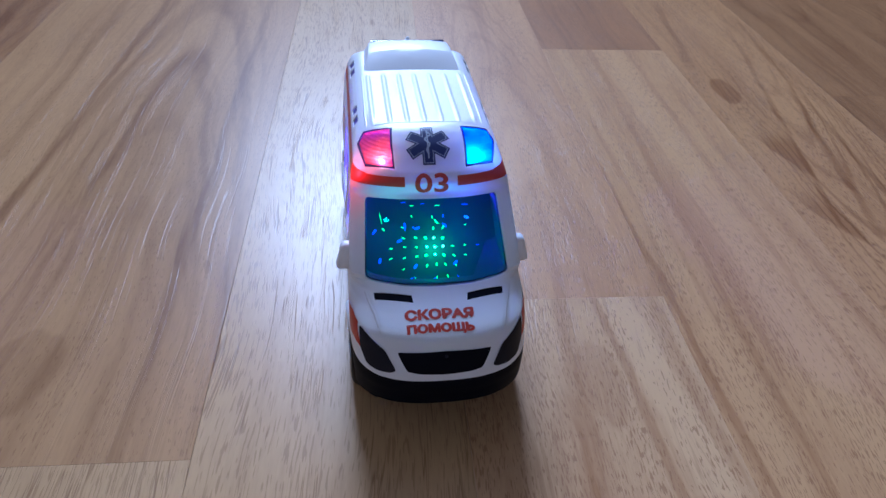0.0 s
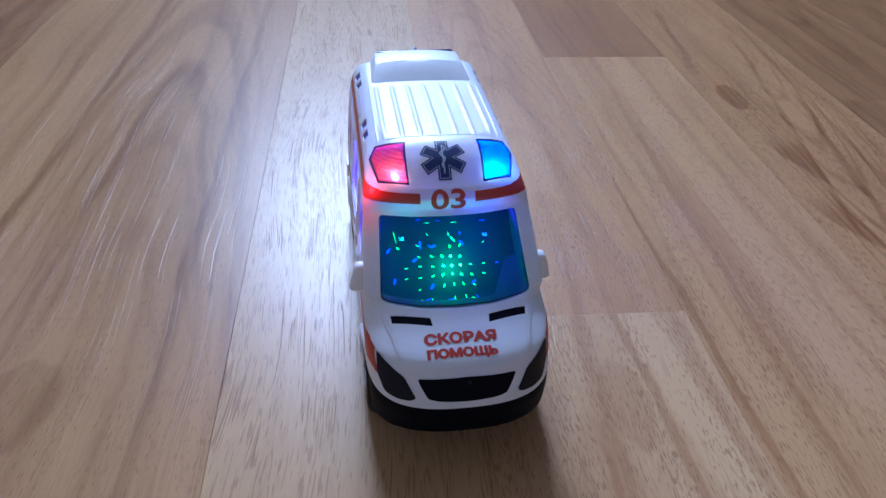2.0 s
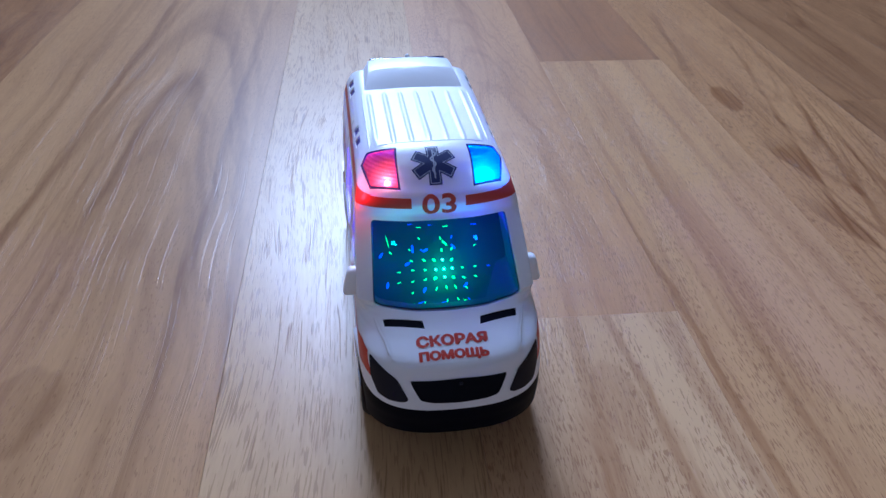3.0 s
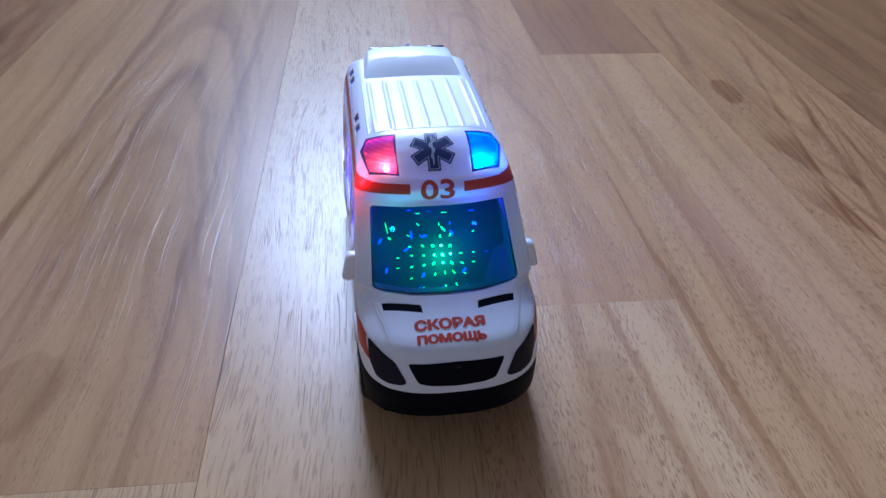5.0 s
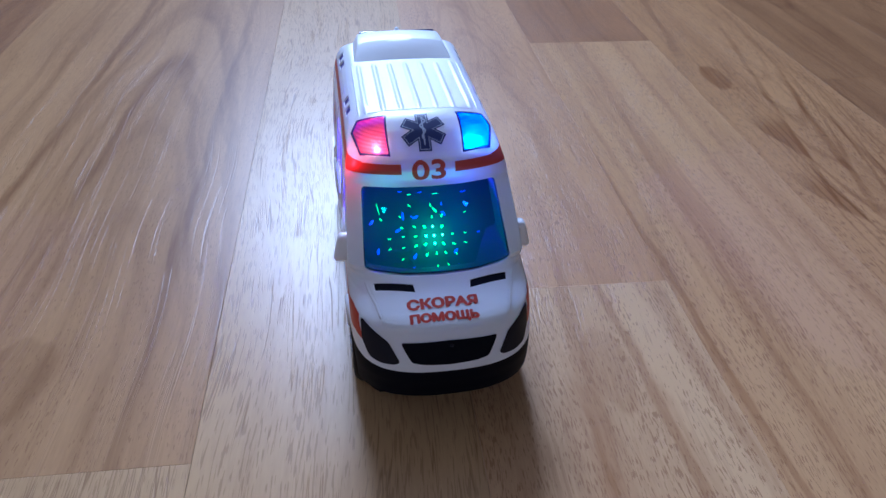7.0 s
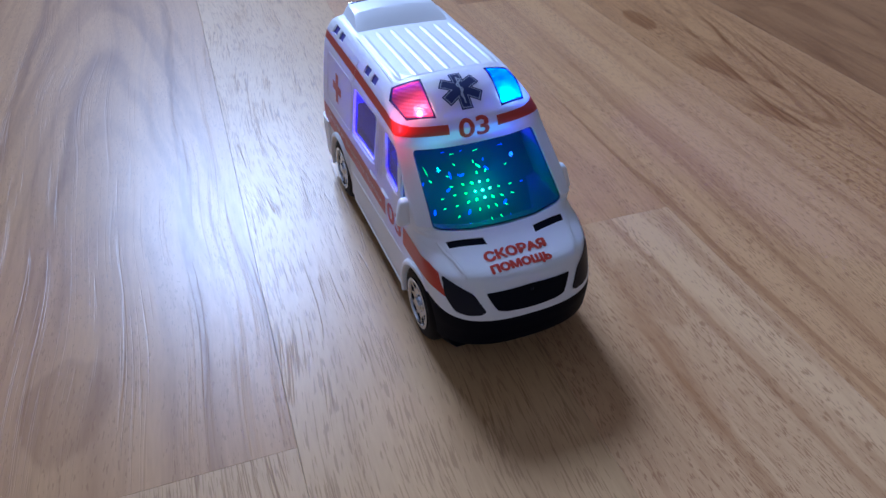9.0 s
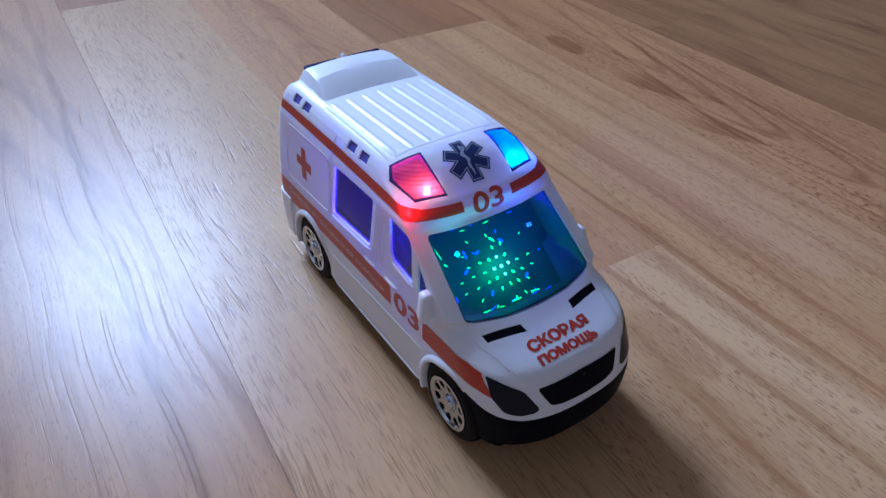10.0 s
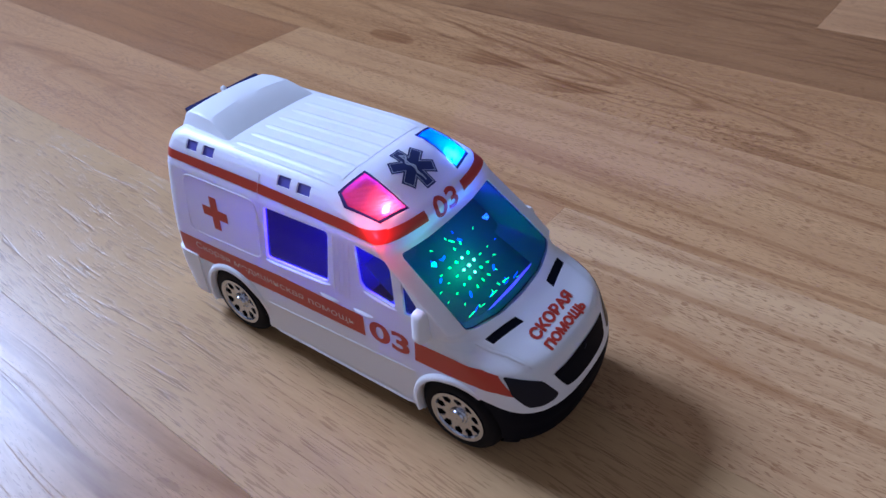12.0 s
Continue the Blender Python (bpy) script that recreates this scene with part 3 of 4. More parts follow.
def prints():
    part("grille", drape(front_pts(GRILLE), BACK, 0.25, 1.2, tilt=(1, 0, 0)), MAT_BLACK, car, "black radiator grille")
    for s in (-1, 1):
        part("headlight", drape(front_pts(HEADLAMP if s < 0 else mirrored(HEADLAMP)), BACK, 0.25, 1.2, tilt=(1, 0, 0)), MAT_HEAD, car, "smoked dark headlight")
        part("vent_floor", drape(top_pts(grown(VENT_L, 0.2) if s < 0 else mirrored(grown(VENT_L, 0.2))), DOWN, -0.35, 3, tilt=(1, 0, 0)), MAT_BLACK, car, "dark bonnet vent")
        way = LEFT if s < 0 else RIGHT
        for y in HOLES:
            part("slot_floor", drape(hole(y, s), HOLE_WAY[s], -0.6, 4, tilt=(0, 1, 0)), MAT_SLOT, car, "square slot coloured blue as if lit from inside")
        part("roof_stripe", drape(side_pts([(44.8, 95.9), (41.8, 92.2), (60, 93.0), (110, 93.5), (172.5, 93.5), (172.5, 97.7), (110, 98.2), (60, 97.4)], s), way, 0.18, 0.9, tilt=(0, 1, 0)), MAT_RED, car, "red printed stripe")
        part("side_stripe", drape(side_pts([(54.5, 53.0), (54.5, 41.6), (110, 40.2), (176, 37.2), (176, 50.2), (140, 51.0), (105, 52.8)], s), way, 0.12, 3, tilt=(0, 1, 0)), MAT_RED, car, "red printed stripe")
        part("wing_stripe", drape(side_pts([(27.4, 52.8), (27.8, 42.2), (20, 42.3), (9, 43.0), (-1.3, 44.0), (-10.6, 44.2), (-17.0, 42.8), (-9.6, 51.8), (-3, 53.1), (9, 53.6)], s), way, 0.2, 1.0, tilt=(0, 1, 0)), MAT_RED, car, "red printed stripe")
        c, a = (142.0, 72.3), 2.5
        cross = [(c[0] - a, c[1] + 8.7), (c[0] + a, c[1] + 8.7), (c[0] + a, c[1] + a), (c[0] + 8.5, c[1] + a), (c[0] + 8.5, c[1] - a), (c[0] + a, c[1] - a),
                 (c[0] + a, c[1] - 8.7), (c[0] - a, c[1] - 8.7), (c[0] - a, c[1] - a), (c[0] - 8.5, c[1] - a), (c[0] - 8.5, c[1] + a), (c[0] - a, c[1] + a)]
        part("red_cross", drape(side_pts(cross, s), way, 0.14, 3, tilt=(0, 1, 0)), MAT_RED, car, "red printed cross")
        x0, x1 = (12.5, 34.4)
        bar = [(s * x0, 95.3), (s * x1, 95.7), (s * (x1 + 0.3), 92.2), (s * x0, 91.2)]
        part("brow_stripe", drape(front_pts(bar), BACK, 0.22, 0.8, tilt=(1, 0, 0)), MAT_RED, car, "red printed stripe")


prints()


def lettering(name, words, size, frame_, way, material, label, bold=0.0, spread=0.0, offset=0.16):
    """Words laid on the body; frame_: the text's middle, its reading direction and its up direction."""
    cu = bpy.data.curves.new("words", "FONT")
    cu.body, cu.size, cu.align_x, cu.align_y, cu.offset = words.replace("А", "A"), 1.0, "CENTER", "CENTER", bold
    ob = new("words", cu)
    me = bpy.data.meshes.new_from_object(ob.evaluated_get(bpy.context.evaluated_depsgraph_get()))
    bpy.data.objects.remove(ob)
    bm = bmesh.new()
    bm.from_mesh(me)
    bmesh.ops.remove_doubles(bm, verts=bm.verts, dist=1e-5)
    xs, ys = [v.co.x for v in bm.verts], [v.co.y for v in bm.verts]
    mid, ax, up = (Vector(f) for f in frame_)
    cx, cy, w, h = (max(xs) + min(xs)) / 2, (max(ys) + min(ys)) / 2, max(xs) - min(xs), max(ys) - min(ys)
    d = Vector(way).normalized()
    layers = []
    for k, (push, rise) in enumerate(((0, 0), (-spread, 0), (spread, 0), (0, spread * 0.7), (0, -spread * 0.7)) if spread else ((0, 0),)):
        layer = bm.copy()
        for v in layer.verts:
            q = mid + ax * ((v.co.x - cx) / w * size[0] + push) + up * ((v.co.y - cy) / h * size[1] + rise)
            v.co = q - d * (q.dot(d) + 150)
        layers.append(drape(None, way, offset + 0.012 * k, 1.4, mesh=layer, tilt=ax))
    bm.free()
    return part(name, merge(layers), material, car, label, 0)


lettering("bonnet_lettering", "СКОРАЯ", (30.4, 4.9), ((-1.3, -12.7, 60), (1, 0, 0), (0, 1, 0)), DOWN, MAT_RED, "red Cyrillic words on the bonnet", 0.016, 0.34)
lettering("bonnet_lettering", "ПОМОЩЬ", (29.4, 4.6), ((-1.3, -19.7, 60), (1, 0, 0), (0, 1, 0)), DOWN, MAT_RED, "red Cyrillic words on the bonnet", 0.016, 0.34)
lettering("brow_number", "03", (15.8, 8.2), ((0.2, -30, 92.4), (1, 0, 0), (0, 0, 1)), BACK, MAT_RED, "red printed number", 0.02)
for _s, _way, _ax in ((-1, LEFT, (0, -1, 0)), (1, RIGHT, (0, 1, 0))):
    lettering("side_number", "03", (21.0, 11.0), ((_s * 45, 41.0, 47.8), _ax, (0, 0, 1)), _way, MAT_RED, "red printed number", 0.03)
    lettering("side_lettering", "Скорая медицинская помощь", (104, 4.9), ((_s * 45, 112, 46.2), _ax, (0, 0, 1)), _way, MAT_PRINTWHITE, "pale words on the red stripe", 0.0, offset=0.22)


def star():
    """Six-armed medical star with a pale inner line, a rod and a snake."""
    cx, cy = -0.4, 54.3

    def arms(r, w):
        pts = []
        for i in range(6):
            a = math.pi / 2 + i * math.pi / 3
            u, v = Vector((math.cos(a), math.sin(a))), Vector((-math.sin(a), math.cos(a)))
            inner = w / math.tan(math.pi / 6)
            pts += [u * inner - v * w, u * r - v * w, u * r + v * w]
        return [(cx + p.x, cy + p.y * 0.90) for p in pts]

    part("star_emblem", drape(top_pts(arms(10.5, 3.0)), DOWN, 0.14, 1.5, tilt=(1, 0, 0)), MAT_BLUE, car, "dark blue six-armed medical star")
    outer, inner = arms(9.8, 2.35), arms(9.45, 2.05)
    bm = bmesh.new()
    a, b = ([bm.verts.new((x, y, 250)) for x, y in pts] for pts in (outer, inner))
    for i in range(len(a)):
        j = (i + 1) % len(a)
        bm.faces.new((a[i], a[j], b[j], b[i]))
    part("star_line", drape(None, DOWN, 0.2, 2.0, mesh=bm, tilt=(1, 0, 0)), MAT_GREY, car, "thin pale line inside the star")
    bm = bmesh.new()

    def ribbon(pts, w):
        prev = None
        for i, (x, y) in enumerate(pts):
            q = Vector(pts[min(i + 1, len(pts) - 1)]) - Vector(pts[max(i - 1, 0)])
            nrm = Vector((-q.y, q.x)).normalized() * w
            pair = [bm.verts.new((x + nrm.x, y + nrm.y, 250)), bm.verts.new((x - nrm.x, y - nrm.y, 250))]
            if prev:
                bm.faces.new((prev[0], prev[1], pair[1], pair[0]))
            prev = pair

    ribbon([(cx, cy + 6.8 - i * 1.36) for i in range(11)], 0.34)
    ribbon([(cx + 1.6 * math.sin(i * 0.55) * (1 - i / 34), cy + 6.0 - i * 0.46) for i in range(25)], 0.4)
    part("star_snake", drape(None, DOWN, 0.2, 2.0, mesh=bm, tilt=(1, 0, 0)), MAT_GREY, car, "pale rod with a snake")


star()


def windows():
    part("windscreen", drape(front_pts(grown(SHIELD, 0.15)), BACK, -0.1, 2.0, tilt=(1, 0, 0)), MAT_SHIELD, car, "tinted glossy windscreen").visible_shadow = False
    for s, way in ((-1, LEFT), (1, RIGHT)):
        for shape in (SIDE_WIN, DOOR_WIN, QUARTER):
            part("side_window", drape(side_pts(grown(shape, 0.4), s), way, -1.2, 4, tilt=(0, 1, 0)), MAT_SIDE, car, "tinted side window").visible_shadow = False


windows()


def on_top(x, y):
    hit, nrm, _, _ = SKIN.ray_cast(Vector((x, y, 200)) * MM, Vector((0, 0, -1)))
    return (hit / MM, nrm)


def roof_lamp(s):
    way = LAMP_WAY[s]
    pts = [Vector(p) for p in lamp_outline(s)]
    c = sum(pts, Vector()) / len(pts)
    big = [tuple(p + (p - c).normalized() * 0.3) for p in pts]
    colour, lens, bulb = ("red", MAT_LENS_RED, MAT_BULB_RED) if s < 0 else ("blue", MAT_LENS_BLUE, MAT_BULB_CYAN)
    ob = part("lamp_lens", drape(big, way, 0.1, 1.5), lens, car, f"roof lamp lens lit {colour}")
    ob.visible_shadow = False
    part("reflector", drape(big, way, -4.2, 2.0), MAT_CUP, ob, "pale violet reflector behind the lens")
    small = [tuple(p) for p in pts]
    n = len(small)
    rim = bmesh.new()
    d = Vector(way).normalized()
    o = [rim.verts.new(p - d * (p.dot(d) + 150)) for p in (Vector(q) + (Vector(q) - c).normalized() * 0.35 for q in small)]
    i_ = [rim.verts.new(p - d * (p.dot(d) + 150)) for p in (Vector(q) - (Vector(q) - c).normalized() * 1.2 for q in small)]
    for k in range(n):
        rim.faces.new((o[k], o[(k + 1) % n], i_[(k + 1) % n], i_[k]))
    part("lens_rim", drape(None, way, 0.2, 2.0, mesh=rim), MAT_LENS_DARK, ob, "dark blue rim of the lens")
    skin, nrm = on_top(s * 23.0, 50.0)
    at = skin - nrm * 3.6
    bm = bmesh.new()
    bmesh.ops.create_uvsphere(bm, u_segments=16, v_segments=10, radius=1.5 * MM)
    bmesh.ops.translate(bm, verts=bm.verts, vec=at * MM)
    part("bulb", bm, bulb, ob, f"glowing {colour} bulb")


roof_lamp(-1)
roof_lamp(1)


def wheel(y, s):
    hub = new("wheel")
    hub.parent = car
    hub.location = Vector((s * 40.9, y, HUB_Z)) * MM
    r, w = TYRE, 13.0
    prof = [(r * 0.66, 0.0), (r * 0.78, 0.4), (r * 0.86, 0.0), (r * 0.93, -1.0), (r * 0.98, -2.6), (r, -4.4), (r, -w + 2.4), (r * 0.97, -w + 0.6), (r * 0.9, -w), (r * 0.6, -w)]
    bm = bmesh.new()
    seg, rows = 64, []
    for i in range(seg):
        a = 2 * math.pi * i / seg
        rows.append([bm.verts.new(Vector((s * x, q * math.cos(a), q * math.sin(a))) * MM) for q, x in prof])
    for i in range(seg):
        a, b = rows[i], rows[(i + 1) % seg]
        for k in range(len(prof) - 1):
            bm.faces.new((a[k], a[k + 1], b[k + 1], b[k]))
    bmesh.ops.recalc_face_normals(bm, faces=bm.faces)
    part("tyre", bm, MAT_TYRE, hub, "black tyre")
    rr = r * 0.66
    bm = bmesh.new()
    seg = 96

    def disc(depth, radii, spokes=None):
        rings_ = []
        for q in radii:
            rings_.append([bm.verts.new(Vector((s * depth(q), q * math.cos(2 * math.pi * i / seg), q * math.sin(2 * math.pi * i / seg))) * MM) for i in range(seg)])
        for a, b, (q0, q1) in zip(rings_, rings_[1:], zip(radii, radii[1:])):
            for i in range(seg):
                if spokes and spokes(i, (q0 + q1) / 2):
                    continue
                j = (i + 1) % seg
                bm.faces.new((a[i], a[j], b[j], b[i]))

    # ten windows between slim spokes, raised outer ring and hub cap
    seg = 120
    disc(lambda q: 0.9 if q > rr * 0.86 else (1.2 if q < rr * 0.24 else (0.3 if q < rr * 0.33 else -0.9 + 1.2 * (q / rr))), [rr * k for k in (0.02, 0.08, 0.15, 0.22, 0.25, 0.30, 0.34, 0.42, 0.47, 0.53, 0.60, 0.67, 0.74, 0.79, 0.83, 0.87, 0.90, 0.96, 1.0)],
         lambda i, q: rr * 0.50 < q < rr * 0.82 and abs(i % 12 - 5.5) < (1.6 if q < rr * 0.57 else (2.6 if q < rr * 0.61 else (3.6 if q < rr * 0.75 else 2.6))))
    geo = bmesh.ops.extrude_face_region(bm, geom=list(bm.faces))
    for v in (g for g in geo["geom"] if isinstance(g, bmesh.types.BMVert)):
        v.co.x -= s * 2.0 * MM
    bmesh.ops.recalc_face_normals(bm, faces=bm.faces)
    part("rim", bm, MAT_CHROME, hub, "silver ten-spoke wheel trim", 30)
    bm = bmesh.new()
    bmesh.ops.create_circle(bm, cap_ends=True, segments=48, radius=rr * 1.02 * MM)
    bmesh.ops.transform(bm, matrix=Matrix.Translation((-s * 3.2 * MM, 0, 0)) @ Matrix.Rotation(math.pi / 2, 4, "Y"), verts=bm.verts)
    part("wheel_back", bm, MAT_BLACK, hub, "dark inside of the wheel", 0)


for _y in HUBS:
    for _s in (-1, 1):
        wheel(_y, _s)


def arch(y, s):
    """Raised lip round a wheel opening; the front one runs out into the wing above the bumper."""
    bm = bmesh.new()
    prev = None
    last = 178 if y > 50 else 122
    for i in range(49):
        deg = -20 + (last + 20) * i / 48
        a = radians(deg)
        fade = min(1.0, max(0.0, (last - deg) / 45))
        quad = []
        for q, x in ((19.3, 38.6), (19.3, 41.6), (19.9, 42.6), (21.2, 42.7), (22.2, 42.0), (22.9, 40.2)):
            yy, zz = y + q * math.cos(a), HUB_Z + q * math.sin(a)
            quad.append(bm.verts.new(Vector((s * (38.6 + (x - 38.6) * (0.58 + 0.42 * fade)), yy, zz)) * MM))
        if prev:
            for k in range(5):
                bm.faces.new((prev[k], prev[k + 1], quad[k + 1], quad[k]))
        prev = quad
    bmesh.ops.recalc_face_normals(bm, faces=bm.faces)
    part("wheel_arch", bm, MAT_WHITE, car, "raised white wheel-arch lip", 50)


def bead(name, pts, w, label="", material=None, high=0.5):
    """A small rounded rib along a line of points on the skin: (point, outward normal)."""
    bm = bmesh.new()
    prev = None
    for i, (p, nrm) in enumerate(pts):
        p, nrm = Vector(p), Vector(nrm).normalized()
        t = (Vector(pts[min(i + 1, len(pts) - 1)][0]) - Vector(pts[max(i - 1, 0)][0])).normalized()
        b = t.cross(nrm).normalized()
        end = 0.25 if i in (0, len(pts) - 1) else 1.0
        row = [bm.verts.new((p + b * (w * k / 4 * (0.5 + 0.5 * end)) + nrm * (high * end * (0.5 + 0.5 * math.cos(math.pi * k / 4)) - 0.06)) * MM) for k in (4, 3, 2, 1, 0, -1, -2, -3, -4)]
        if prev:
            for k in range(8):
                bm.faces.new((prev[k], prev[k + 1], row[k + 1], row[k]))
        prev = row
    bmesh.ops.recalc_face_normals(bm, faces=bm.faces)
    return part(name, bm, material or MAT_WHITE, car, label, 60)


def on_side(y, z, s):
    hit, nrm, _, _ = SKIN.ray_cast(Vector((s * 90, y, z)) * MM, Vector((-s, 0, 0)))
    return (hit / MM, nrm)


def trim():
    for s in (-1, 1):
        for y in HUBS:
            arch(y, s)
        bead("sill_lip", [on_side(y, 13.4, s) for y in np.linspace(29.5, 117, 24)], 1.1, "raised lip along the sill", high=1.0)
        bead("body_line", [on_side(y, 35.0 - (y - 28) * 0.045, s) for y in np.linspace(28.5, 117, 24)], 0.7, "moulded line along the side", high=0.45)
        bead("window_sill", [on_side(y, 61.8 - (y - 72) * 0.066, s) for y in np.linspace(71.5, 110.8, 14)], 0.8, "raised sill under the side window", high=1.1)
        bead("window_sill", [on_side(y, 65.0 + (y - 36) * 0.13, s) for y in np.linspace(35.6, 52.6, 8)], 0.8, "raised sill under the door window", high=0.9)
        bead("door_handle", [on_side(y, 54.6, s) for y in np.linspace(67.5, 78.5, 6)], 0.9, "moulded white door handle", high=1.2)
        bead("door_handle", [on_side(y, 54.9, s) for y in np.linspace(48.8, 59.4, 6)], 0.9, "moulded white door handle", high=1.2)
        for k in range(4):
            bead("pillar_rib", [on_side(59.2 + 2.7 * k + (88 - z) * 0.07, z, s) for z in np.linspace(58.5, 90.5, 10)], 0.7, "upright rib on the door pillar", high=0.4)
        bead("roof_edge", [on_top(s * 29.0, y) for y in np.linspace(70.5, 131, 20)], 0.9, "low ridge along the roof edge", high=0.4)
        bead("body_seam", [on_side(110.6 + (89 - z) * 0.1, z, s) for z in np.linspace(89.5, 103.0, 8)], 0.22, "fine moulding seam", high=0.3)
        panel = rounded([(161, 88.2), (112.0, 89.2), (113.6, 58.0), (164, 56.0)], 6, 8)
        ring_ = [on_side(y, z, s) for y, z in panel + panel[:1]]
        bead("panel_line", ring_, 0.6, "raised outline of the rear panel", high=0.4)
        crease = [on_top(s * x, y) for x, y in ((33.5, 3), (31.8, -3), (29.8, -9), (28.8, -14), (27.4, -18.5), (25.8, -22.2))]
        bead("bonnet_crease", crease, 1.1, "raised crease along the bonnet", high=0.34)
    bm = bmesh.new()
    bmesh.ops.create_uvsphere(bm, u_segments=12, v_segments=6, radius=0.9 * MM)
    hit, nrm, _, _ = SKIN.ray_cast(Vector((0.5, -90, 45.2)) * MM, Vector((0, 1, 0)))
    bmesh.ops.translate(bm, verts=bm.verts, vec=hit)
    part("grille_badge", bm, MAT_HEAD, car, "small plain round badge")
    for k in range(7):
        x = (k - 3) * 8.5
        bead("roof_rib", [on_top(x, y) for y in np.linspace(69.6, 131, 22)], 2.0, "raised roof rib", high=0.5)
    bead("roof_step", [on_top(x, 69.4 + 0.0016 * x * x) for x in np.linspace(-28.5, 28.5, 16)], 0.7, "low step at the front of the ribbed roof", high=0.3)


trim()


def spoiler():
    """Raised rear roof fairing with a sloping front and two dark lenses on its rear edge."""
    secs = [(131.0, 28.2, 104.4, 28.0), (135.0, 28.2, 106.2, 27.2), (140, 27.9, 108.2, 26.2), (146.5, 27.6, 110.7, 24.8), (149.4, 27.4, 111.6, 24.4), (158, 27.2, 112.0, 23.8), (165, 26.8, 111.4, 23.2), (168.4, 26.4, 109.6, 22.8)]
    bm = bmesh.new()
    rows = []
    for y, wb, z, wt in secs:
        row = [bm.verts.new(Vector((-wb - 2.4, y, 101)) * MM), bm.verts.new(Vector((-wb, y, min(104.6, z))) * MM)]
        for k in range(13):
            x = -wt + 2 * wt * k / 12
            row.append(bm.verts.new(Vector((x, y + (1.6 * (1 - (x / wt) ** 2) if 131 < y < 158 else 0), z + 1.4 * (1 - (x / wt) ** 2) * min(1, (y - 130) / 10))) * MM))
        row += [bm.verts.new(Vector((wb, y, min(104.6, z))) * MM), bm.verts.new(Vector((wb + 2.4, y, 101)) * MM)]
        rows.append(row)
    for a, b in zip(rows, rows[1:]):
        for k in range(len(a) - 1):
            bm.faces.new((a[k], a[k + 1], b[k + 1], b[k]))
    bm.faces.new(rows[-1])
    bm.faces.new(rows[0])
    bmesh.ops.recalc_face_normals(bm, faces=bm.faces)
    edges = [e for e in bm.edges if len(e.link_faces) == 2 and e.calc_face_angle() > 0.45]
    bmesh.ops.bevel(bm, geom=edges, offset=0.0009, segments=2, profile=0.6, affect="EDGES")
    ob = part("roof_fairing", bm, MAT_WHITE, car, "raised white fairing at the rear of the roof", 14)
    for s in (-1, 1):
        part("rear_lens", box(bmesh.new(), (min(s * 3, s * 22)) * MM, (max(s * 3, s * 22)) * MM, 0.1674, 0.1697, 0.1075, 0.1113, 0.0006), MAT_LENS_DARK, ob, "dark blue rear lens")
    bm = bmesh.new()
    bmesh.ops.create_uvsphere(bm, u_segments=14, v_segments=8, radius=1.4 * MM)
    bmesh.ops.translate(bm, verts=bm.verts, vec=Vector((0, 167.6, 112.4)) * MM)
    part("rear_stud", bm, MAT_WHITE, ob, "small white stud")


spoiler()


def mirror(s):
    bm = box(bmesh.new(), -0.0048, 0.0048, -0.0030, 0.0030, -0.0062, 0.0062, 0.0026, 4)
    for v in bm.verts:
        k = v.co.z / 0.0062
        v.co.x += s * 0.0010 * k * -1
        v.co.y += 0.0012 * k
        v.co.x *= 1 - 0.12 * k
    bmesh.ops.transform(bm, matrix=Matrix.Translation(Vector((s * 40.2, 22.6, 65.0)) * MM), verts=bm.verts)
    ob = part("door_mirror", bm, MAT_WHITE, car, "white moulded door mirror", 60)
    part("mirror_arm", box(bmesh.new(), min(s * 38, s * 42) * MM, max(s * 38, s * 42) * MM, 0.0208, 0.0244, 0.0600, 0.0680, 0.0008), MAT_WHITE, ob, "", 60)


mirror(-1)
mirror(1)


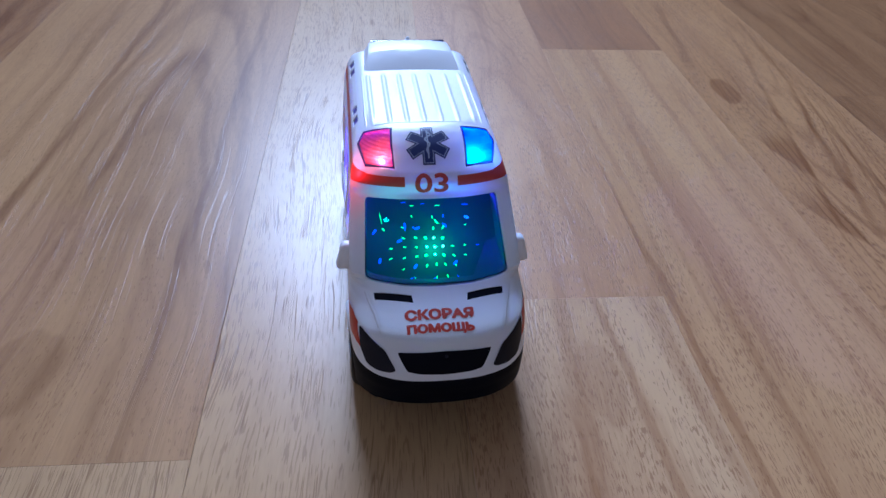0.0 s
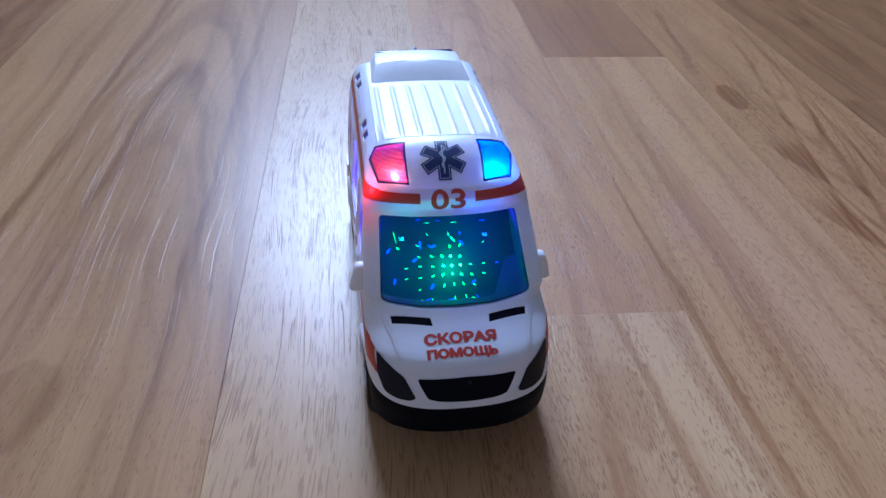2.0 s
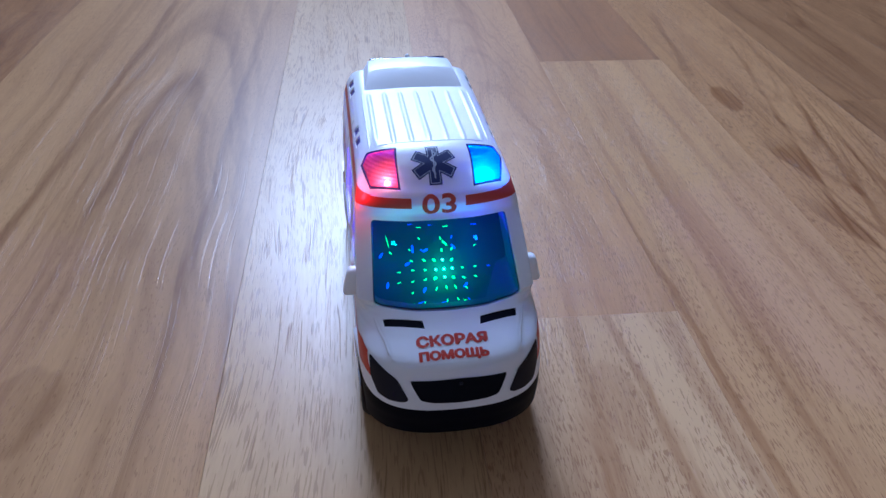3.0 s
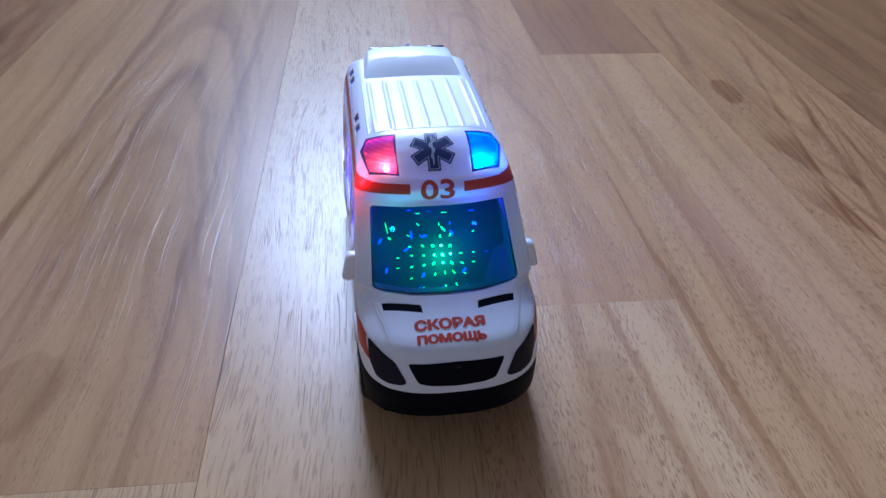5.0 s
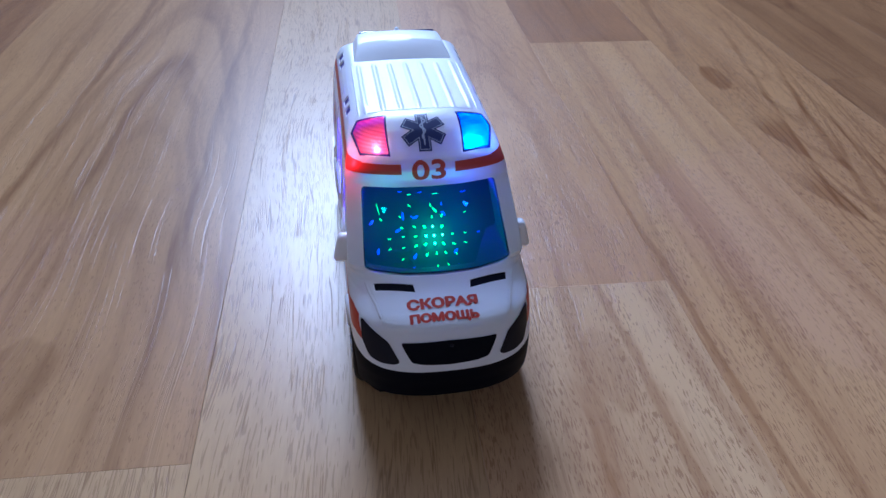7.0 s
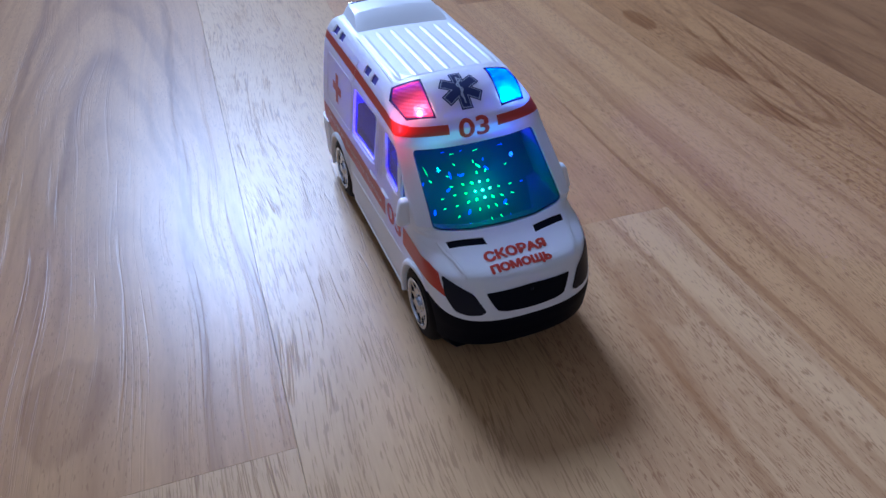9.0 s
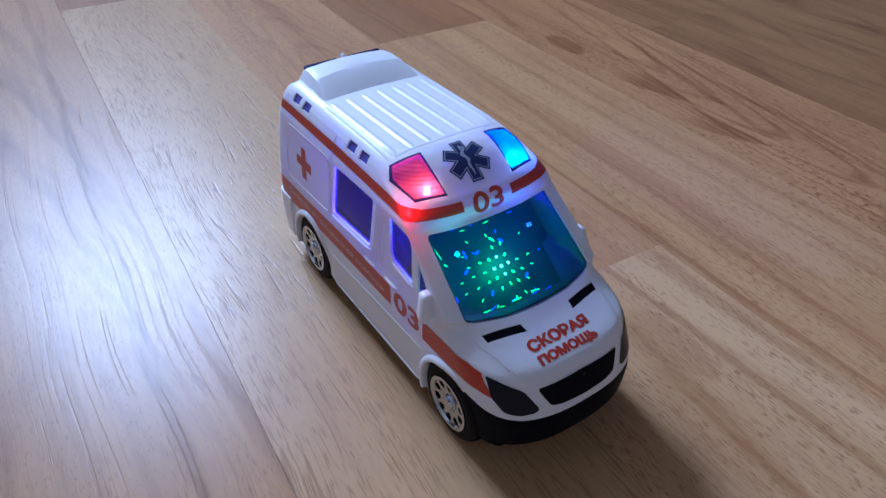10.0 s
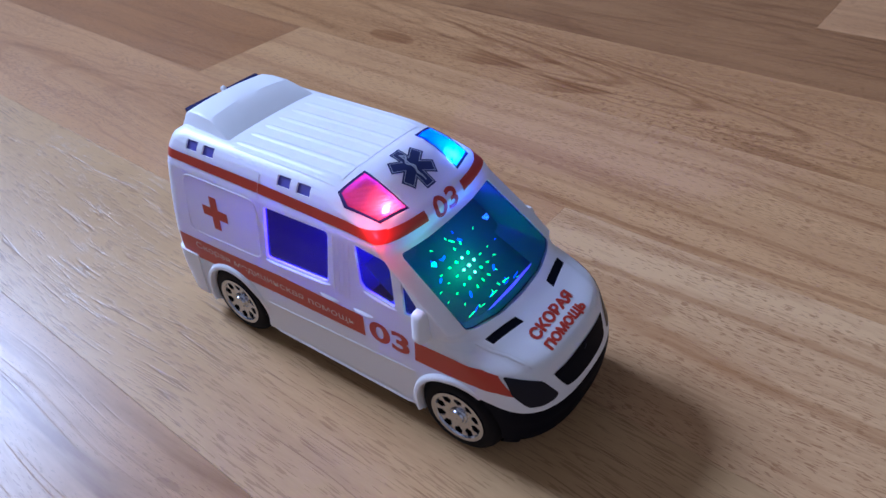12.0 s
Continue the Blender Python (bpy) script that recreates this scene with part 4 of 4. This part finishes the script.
def cabin():
    """Light film behind the windscreen; glowing beads imitate the flashing diodes' bright points in it."""
    mid, up = Vector((1.5, 29, 62.5)), Vector((0, 0.78, 0.62)).normalized()
    side = Vector((1, 0, 0))
    nrm = side.cross(up).normalized()
    bm = bmesh.new()
    quad = [mid + side * a + up * b - nrm * 0.0 for a, b in ((-38.6, -20), (35.6, -20), (35.6, 29), (-38.6, 29))]
    bm.faces.new([bm.verts.new((q + Vector((0, 1.5, -1.5))) * MM) for q in quad])
    part("light_film", bm, MAT_CABIN, car, "dark film behind the windscreen", 0)
    rng = random.Random(7)
    sets = {"c": bmesh.new(), "g": bmesh.new(), "r": bmesh.new(), "b": bmesh.new()}

    def point(kind, a, b, size, stretch, angle):
        b_ = sets[kind]
        geo = bmesh.ops.create_icosphere(b_, subdivisions=1, radius=1.0)["verts"]
        ca, sa = math.cos(angle), math.sin(angle)
        for v in geo:
            u, w = v.co.x * size * stretch, v.co.y * size
            v.co = (mid + side * (a + u * ca - w * sa) + up * (b + u * sa + w * ca) + nrm * (v.co.z * size * 0.6)) * MM

    bm = bmesh.new()
    box(bm, -0.031, 0.031, 0.062, 0.160, 0.0355, 0.052, 0.003)
    part("inner_block", bm, MAT_BLACK, car, "dark block inside the van")
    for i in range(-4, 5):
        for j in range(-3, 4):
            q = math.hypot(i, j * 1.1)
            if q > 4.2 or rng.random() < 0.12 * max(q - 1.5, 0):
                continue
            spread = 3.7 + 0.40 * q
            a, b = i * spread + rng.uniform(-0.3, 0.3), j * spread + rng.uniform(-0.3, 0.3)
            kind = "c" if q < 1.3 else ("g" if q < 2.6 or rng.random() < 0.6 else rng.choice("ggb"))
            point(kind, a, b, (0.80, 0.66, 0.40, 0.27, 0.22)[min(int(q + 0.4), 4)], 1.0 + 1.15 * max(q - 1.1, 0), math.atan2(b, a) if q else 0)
    # glowing streaks imitate broken reflections in the film's lower edge, upper edge and near corner
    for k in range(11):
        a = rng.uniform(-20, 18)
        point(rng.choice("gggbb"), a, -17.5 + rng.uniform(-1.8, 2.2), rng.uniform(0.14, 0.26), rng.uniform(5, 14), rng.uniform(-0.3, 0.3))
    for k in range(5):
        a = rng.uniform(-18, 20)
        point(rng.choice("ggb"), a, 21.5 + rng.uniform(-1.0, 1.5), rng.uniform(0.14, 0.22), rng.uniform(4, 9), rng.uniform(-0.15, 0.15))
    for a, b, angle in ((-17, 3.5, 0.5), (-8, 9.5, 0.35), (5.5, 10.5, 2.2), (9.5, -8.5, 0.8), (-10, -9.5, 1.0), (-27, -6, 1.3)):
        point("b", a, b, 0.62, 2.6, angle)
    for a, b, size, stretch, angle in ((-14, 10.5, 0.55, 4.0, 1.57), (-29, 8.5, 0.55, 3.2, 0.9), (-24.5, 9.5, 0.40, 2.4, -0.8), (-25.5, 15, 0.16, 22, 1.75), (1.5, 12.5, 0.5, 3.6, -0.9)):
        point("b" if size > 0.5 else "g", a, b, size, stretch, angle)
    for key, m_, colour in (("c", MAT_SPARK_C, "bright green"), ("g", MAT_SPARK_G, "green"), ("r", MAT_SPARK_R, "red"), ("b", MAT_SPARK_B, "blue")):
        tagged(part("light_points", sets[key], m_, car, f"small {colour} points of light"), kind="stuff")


def surround():
    """Dark screen added behind the windscreen opening to hide shell edges lit by the diodes."""
    bm = bmesh.new()
    rows = []
    inner = grown(SHIELD, -0.25)
    for x, z in inner:
        # deeper on the right, where it covers the lit inner wall
        deep = 28 if x > 25 else 4 + 0.6 * (z - 61)
        hit, nrm, _, _ = SKIN.ray_cast(Vector((x, -150, z)) * MM, Vector((0, 1, 0)))
        q = Vector((x * 0.985, 0, 74 + (z - 74) * 0.97)) * MM
        rows.append([bm.verts.new(hit + Vector((0, 0.0006, 0))), bm.verts.new(hit + Vector((0, deep * MM, 0))), bm.verts.new(Vector((q.x, hit.y + deep * MM, q.z))), bm.verts.new(Vector((q.x, hit.y + 0.0008, q.z)))])
    for i, a in enumerate(rows):
        b = rows[(i + 1) % len(rows)]
        for k in range(4):
            bm.faces.new((a[k], a[(k + 1) % 4], b[(k + 1) % 4], b[k]))
    bmesh.ops.recalc_face_normals(bm, faces=bm.faces)
    part("lit_edge_screen", bm, MAT_CABIN, car, "added dark screen hiding lit edges of the windscreen opening", 0)


surround()
cabin()
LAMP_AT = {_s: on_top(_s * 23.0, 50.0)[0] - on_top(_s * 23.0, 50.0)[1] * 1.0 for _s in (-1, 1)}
# last two lights, added outside the lenses, imitate bloom on the body
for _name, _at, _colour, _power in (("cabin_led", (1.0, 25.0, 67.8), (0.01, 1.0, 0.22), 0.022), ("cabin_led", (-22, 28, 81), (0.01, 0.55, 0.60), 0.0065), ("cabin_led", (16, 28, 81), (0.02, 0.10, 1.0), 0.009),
                                    ("rear_led", (4, 95, 78), (0.08, 0.04, 1.0), 0.9), ("lamp_led_and_halo", LAMP_AT[-1], (1.0, 0.26, 0.25), 0.013), ("lamp_led_and_halo", LAMP_AT[1], (0.25, 0.80, 1.0), 0.009),
                                    ("lamp_led_and_halo", (-37.5, 45, 100), (1.0, 0.03, 0.06), 0.009), ("lamp_led_and_halo", (30, 50, 104.5), (0.02, 0.12, 1.0), 0.009)):
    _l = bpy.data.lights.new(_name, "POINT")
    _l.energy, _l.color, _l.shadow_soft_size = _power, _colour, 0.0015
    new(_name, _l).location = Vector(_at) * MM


# ---- laminate floor: strips that run a little askew to the van ----
STRIP, LONG, THICK = 0.126, 0.90, 0.008
TURN_FLOOR = radians(-2.9)
FLOOR_M = Matrix.Rotation(TURN_FLOOR, 4, "Z")


def floor():
    bm = box(bmesh.new(), -2.45, 2.45, -2.55, 3.2, -0.06, -THICK)
    base = tagged(part("floor", bm, MAT_JOINT, None, smooth=0), "laminate floor of pale and brown oak strips", "floor", kind="structure")
    meshes = {}

    def mesh_for(m_, gap, length, wide):
        key = (m_.name, gap, round(length, 4), wide)
        if key not in meshes:
            b = bmesh.new()
            box(b, -wide / 2 + gap, wide / 2 - 0.00003, -length / 2 + 0.00004, length / 2 - 0.00004, -THICK, 0.0)
            top = [e for e in b.edges if all(v.co.z > -1e-6 for v in e.verts)]
            bmesh.ops.bevel(b, geom=top, offset=0.00012 if gap > 0.00008 else 0.00004, segments=1, affect="EDGES")
            me = bpy.data.meshes.new("plank")
            b.to_mesh(me)
            b.free()
            me.materials.append(m_)
            meshes[key] = me
        return meshes[key]

    known = {-1: -0.0433, 0: -0.205, 1: 0.0585, 2: 0.4346, 3: -0.175, 4: 0.33, 5: 0.014}
    kinds = {(-1, 0): MAT_ARCH, (-1, -1): MAT_PALE, (0, 0): MAT_PALE, (1, 0): MAT_BEIGE, (1, -1): MAT_STRIPED, (2, 0): MAT_TAN, (2, -1): MAT_STREAKED,
             (3, 0): MAT_FLAME, (4, -1): MAT_BROWN, (5, -1): MAT_BEIGE, (4, 0): MAT_BROWN, (0, 1): MAT_TAN, (-1, 1): MAT_TAN}
    rng = random.Random(3)
    for col in range(-18, 18):
        start = known.get(col, rng.uniform(0, LONG))
        for k in range(-4, 5):
            if col == -2:
                continue
            # the board beside the van is twice as wide as the rest
            wide = STRIP * (2 if col == -1 else 1)
            u, v = -0.112 + STRIP * (col + (0.0 if col == -1 else 0.5)), start + LONG * (k + 0.5)
            pick = rng.choice((MAT_BROWN, MAT_BEIGE, MAT_BROWN, MAT_BROWN))
            # boards end at the walls
            shift = u * math.tan(TURN_FLOOR)
            v0, v1 = max(v - LONG / 2, -2.41 - shift), min(v + LONG / 2, WALL_Y + 0.01 - shift)
            if abs(u) > 2.5 or v1 - v0 < 0.02:
                continue
            at = FLOOR_M @ Vector((u, (v0 + v1) / 2, 0))
            if not -2.36 < at.x < 2.36:
                continue
            ob = new("plank", mesh_for(kinds.get((col, k)) or pick, 0.00012 if col == 0 else 0.00003, v1 - v0, wide))
            ob.matrix_world = Matrix.Translation(at) @ FLOOR_M
            ob.parent = base


floor()
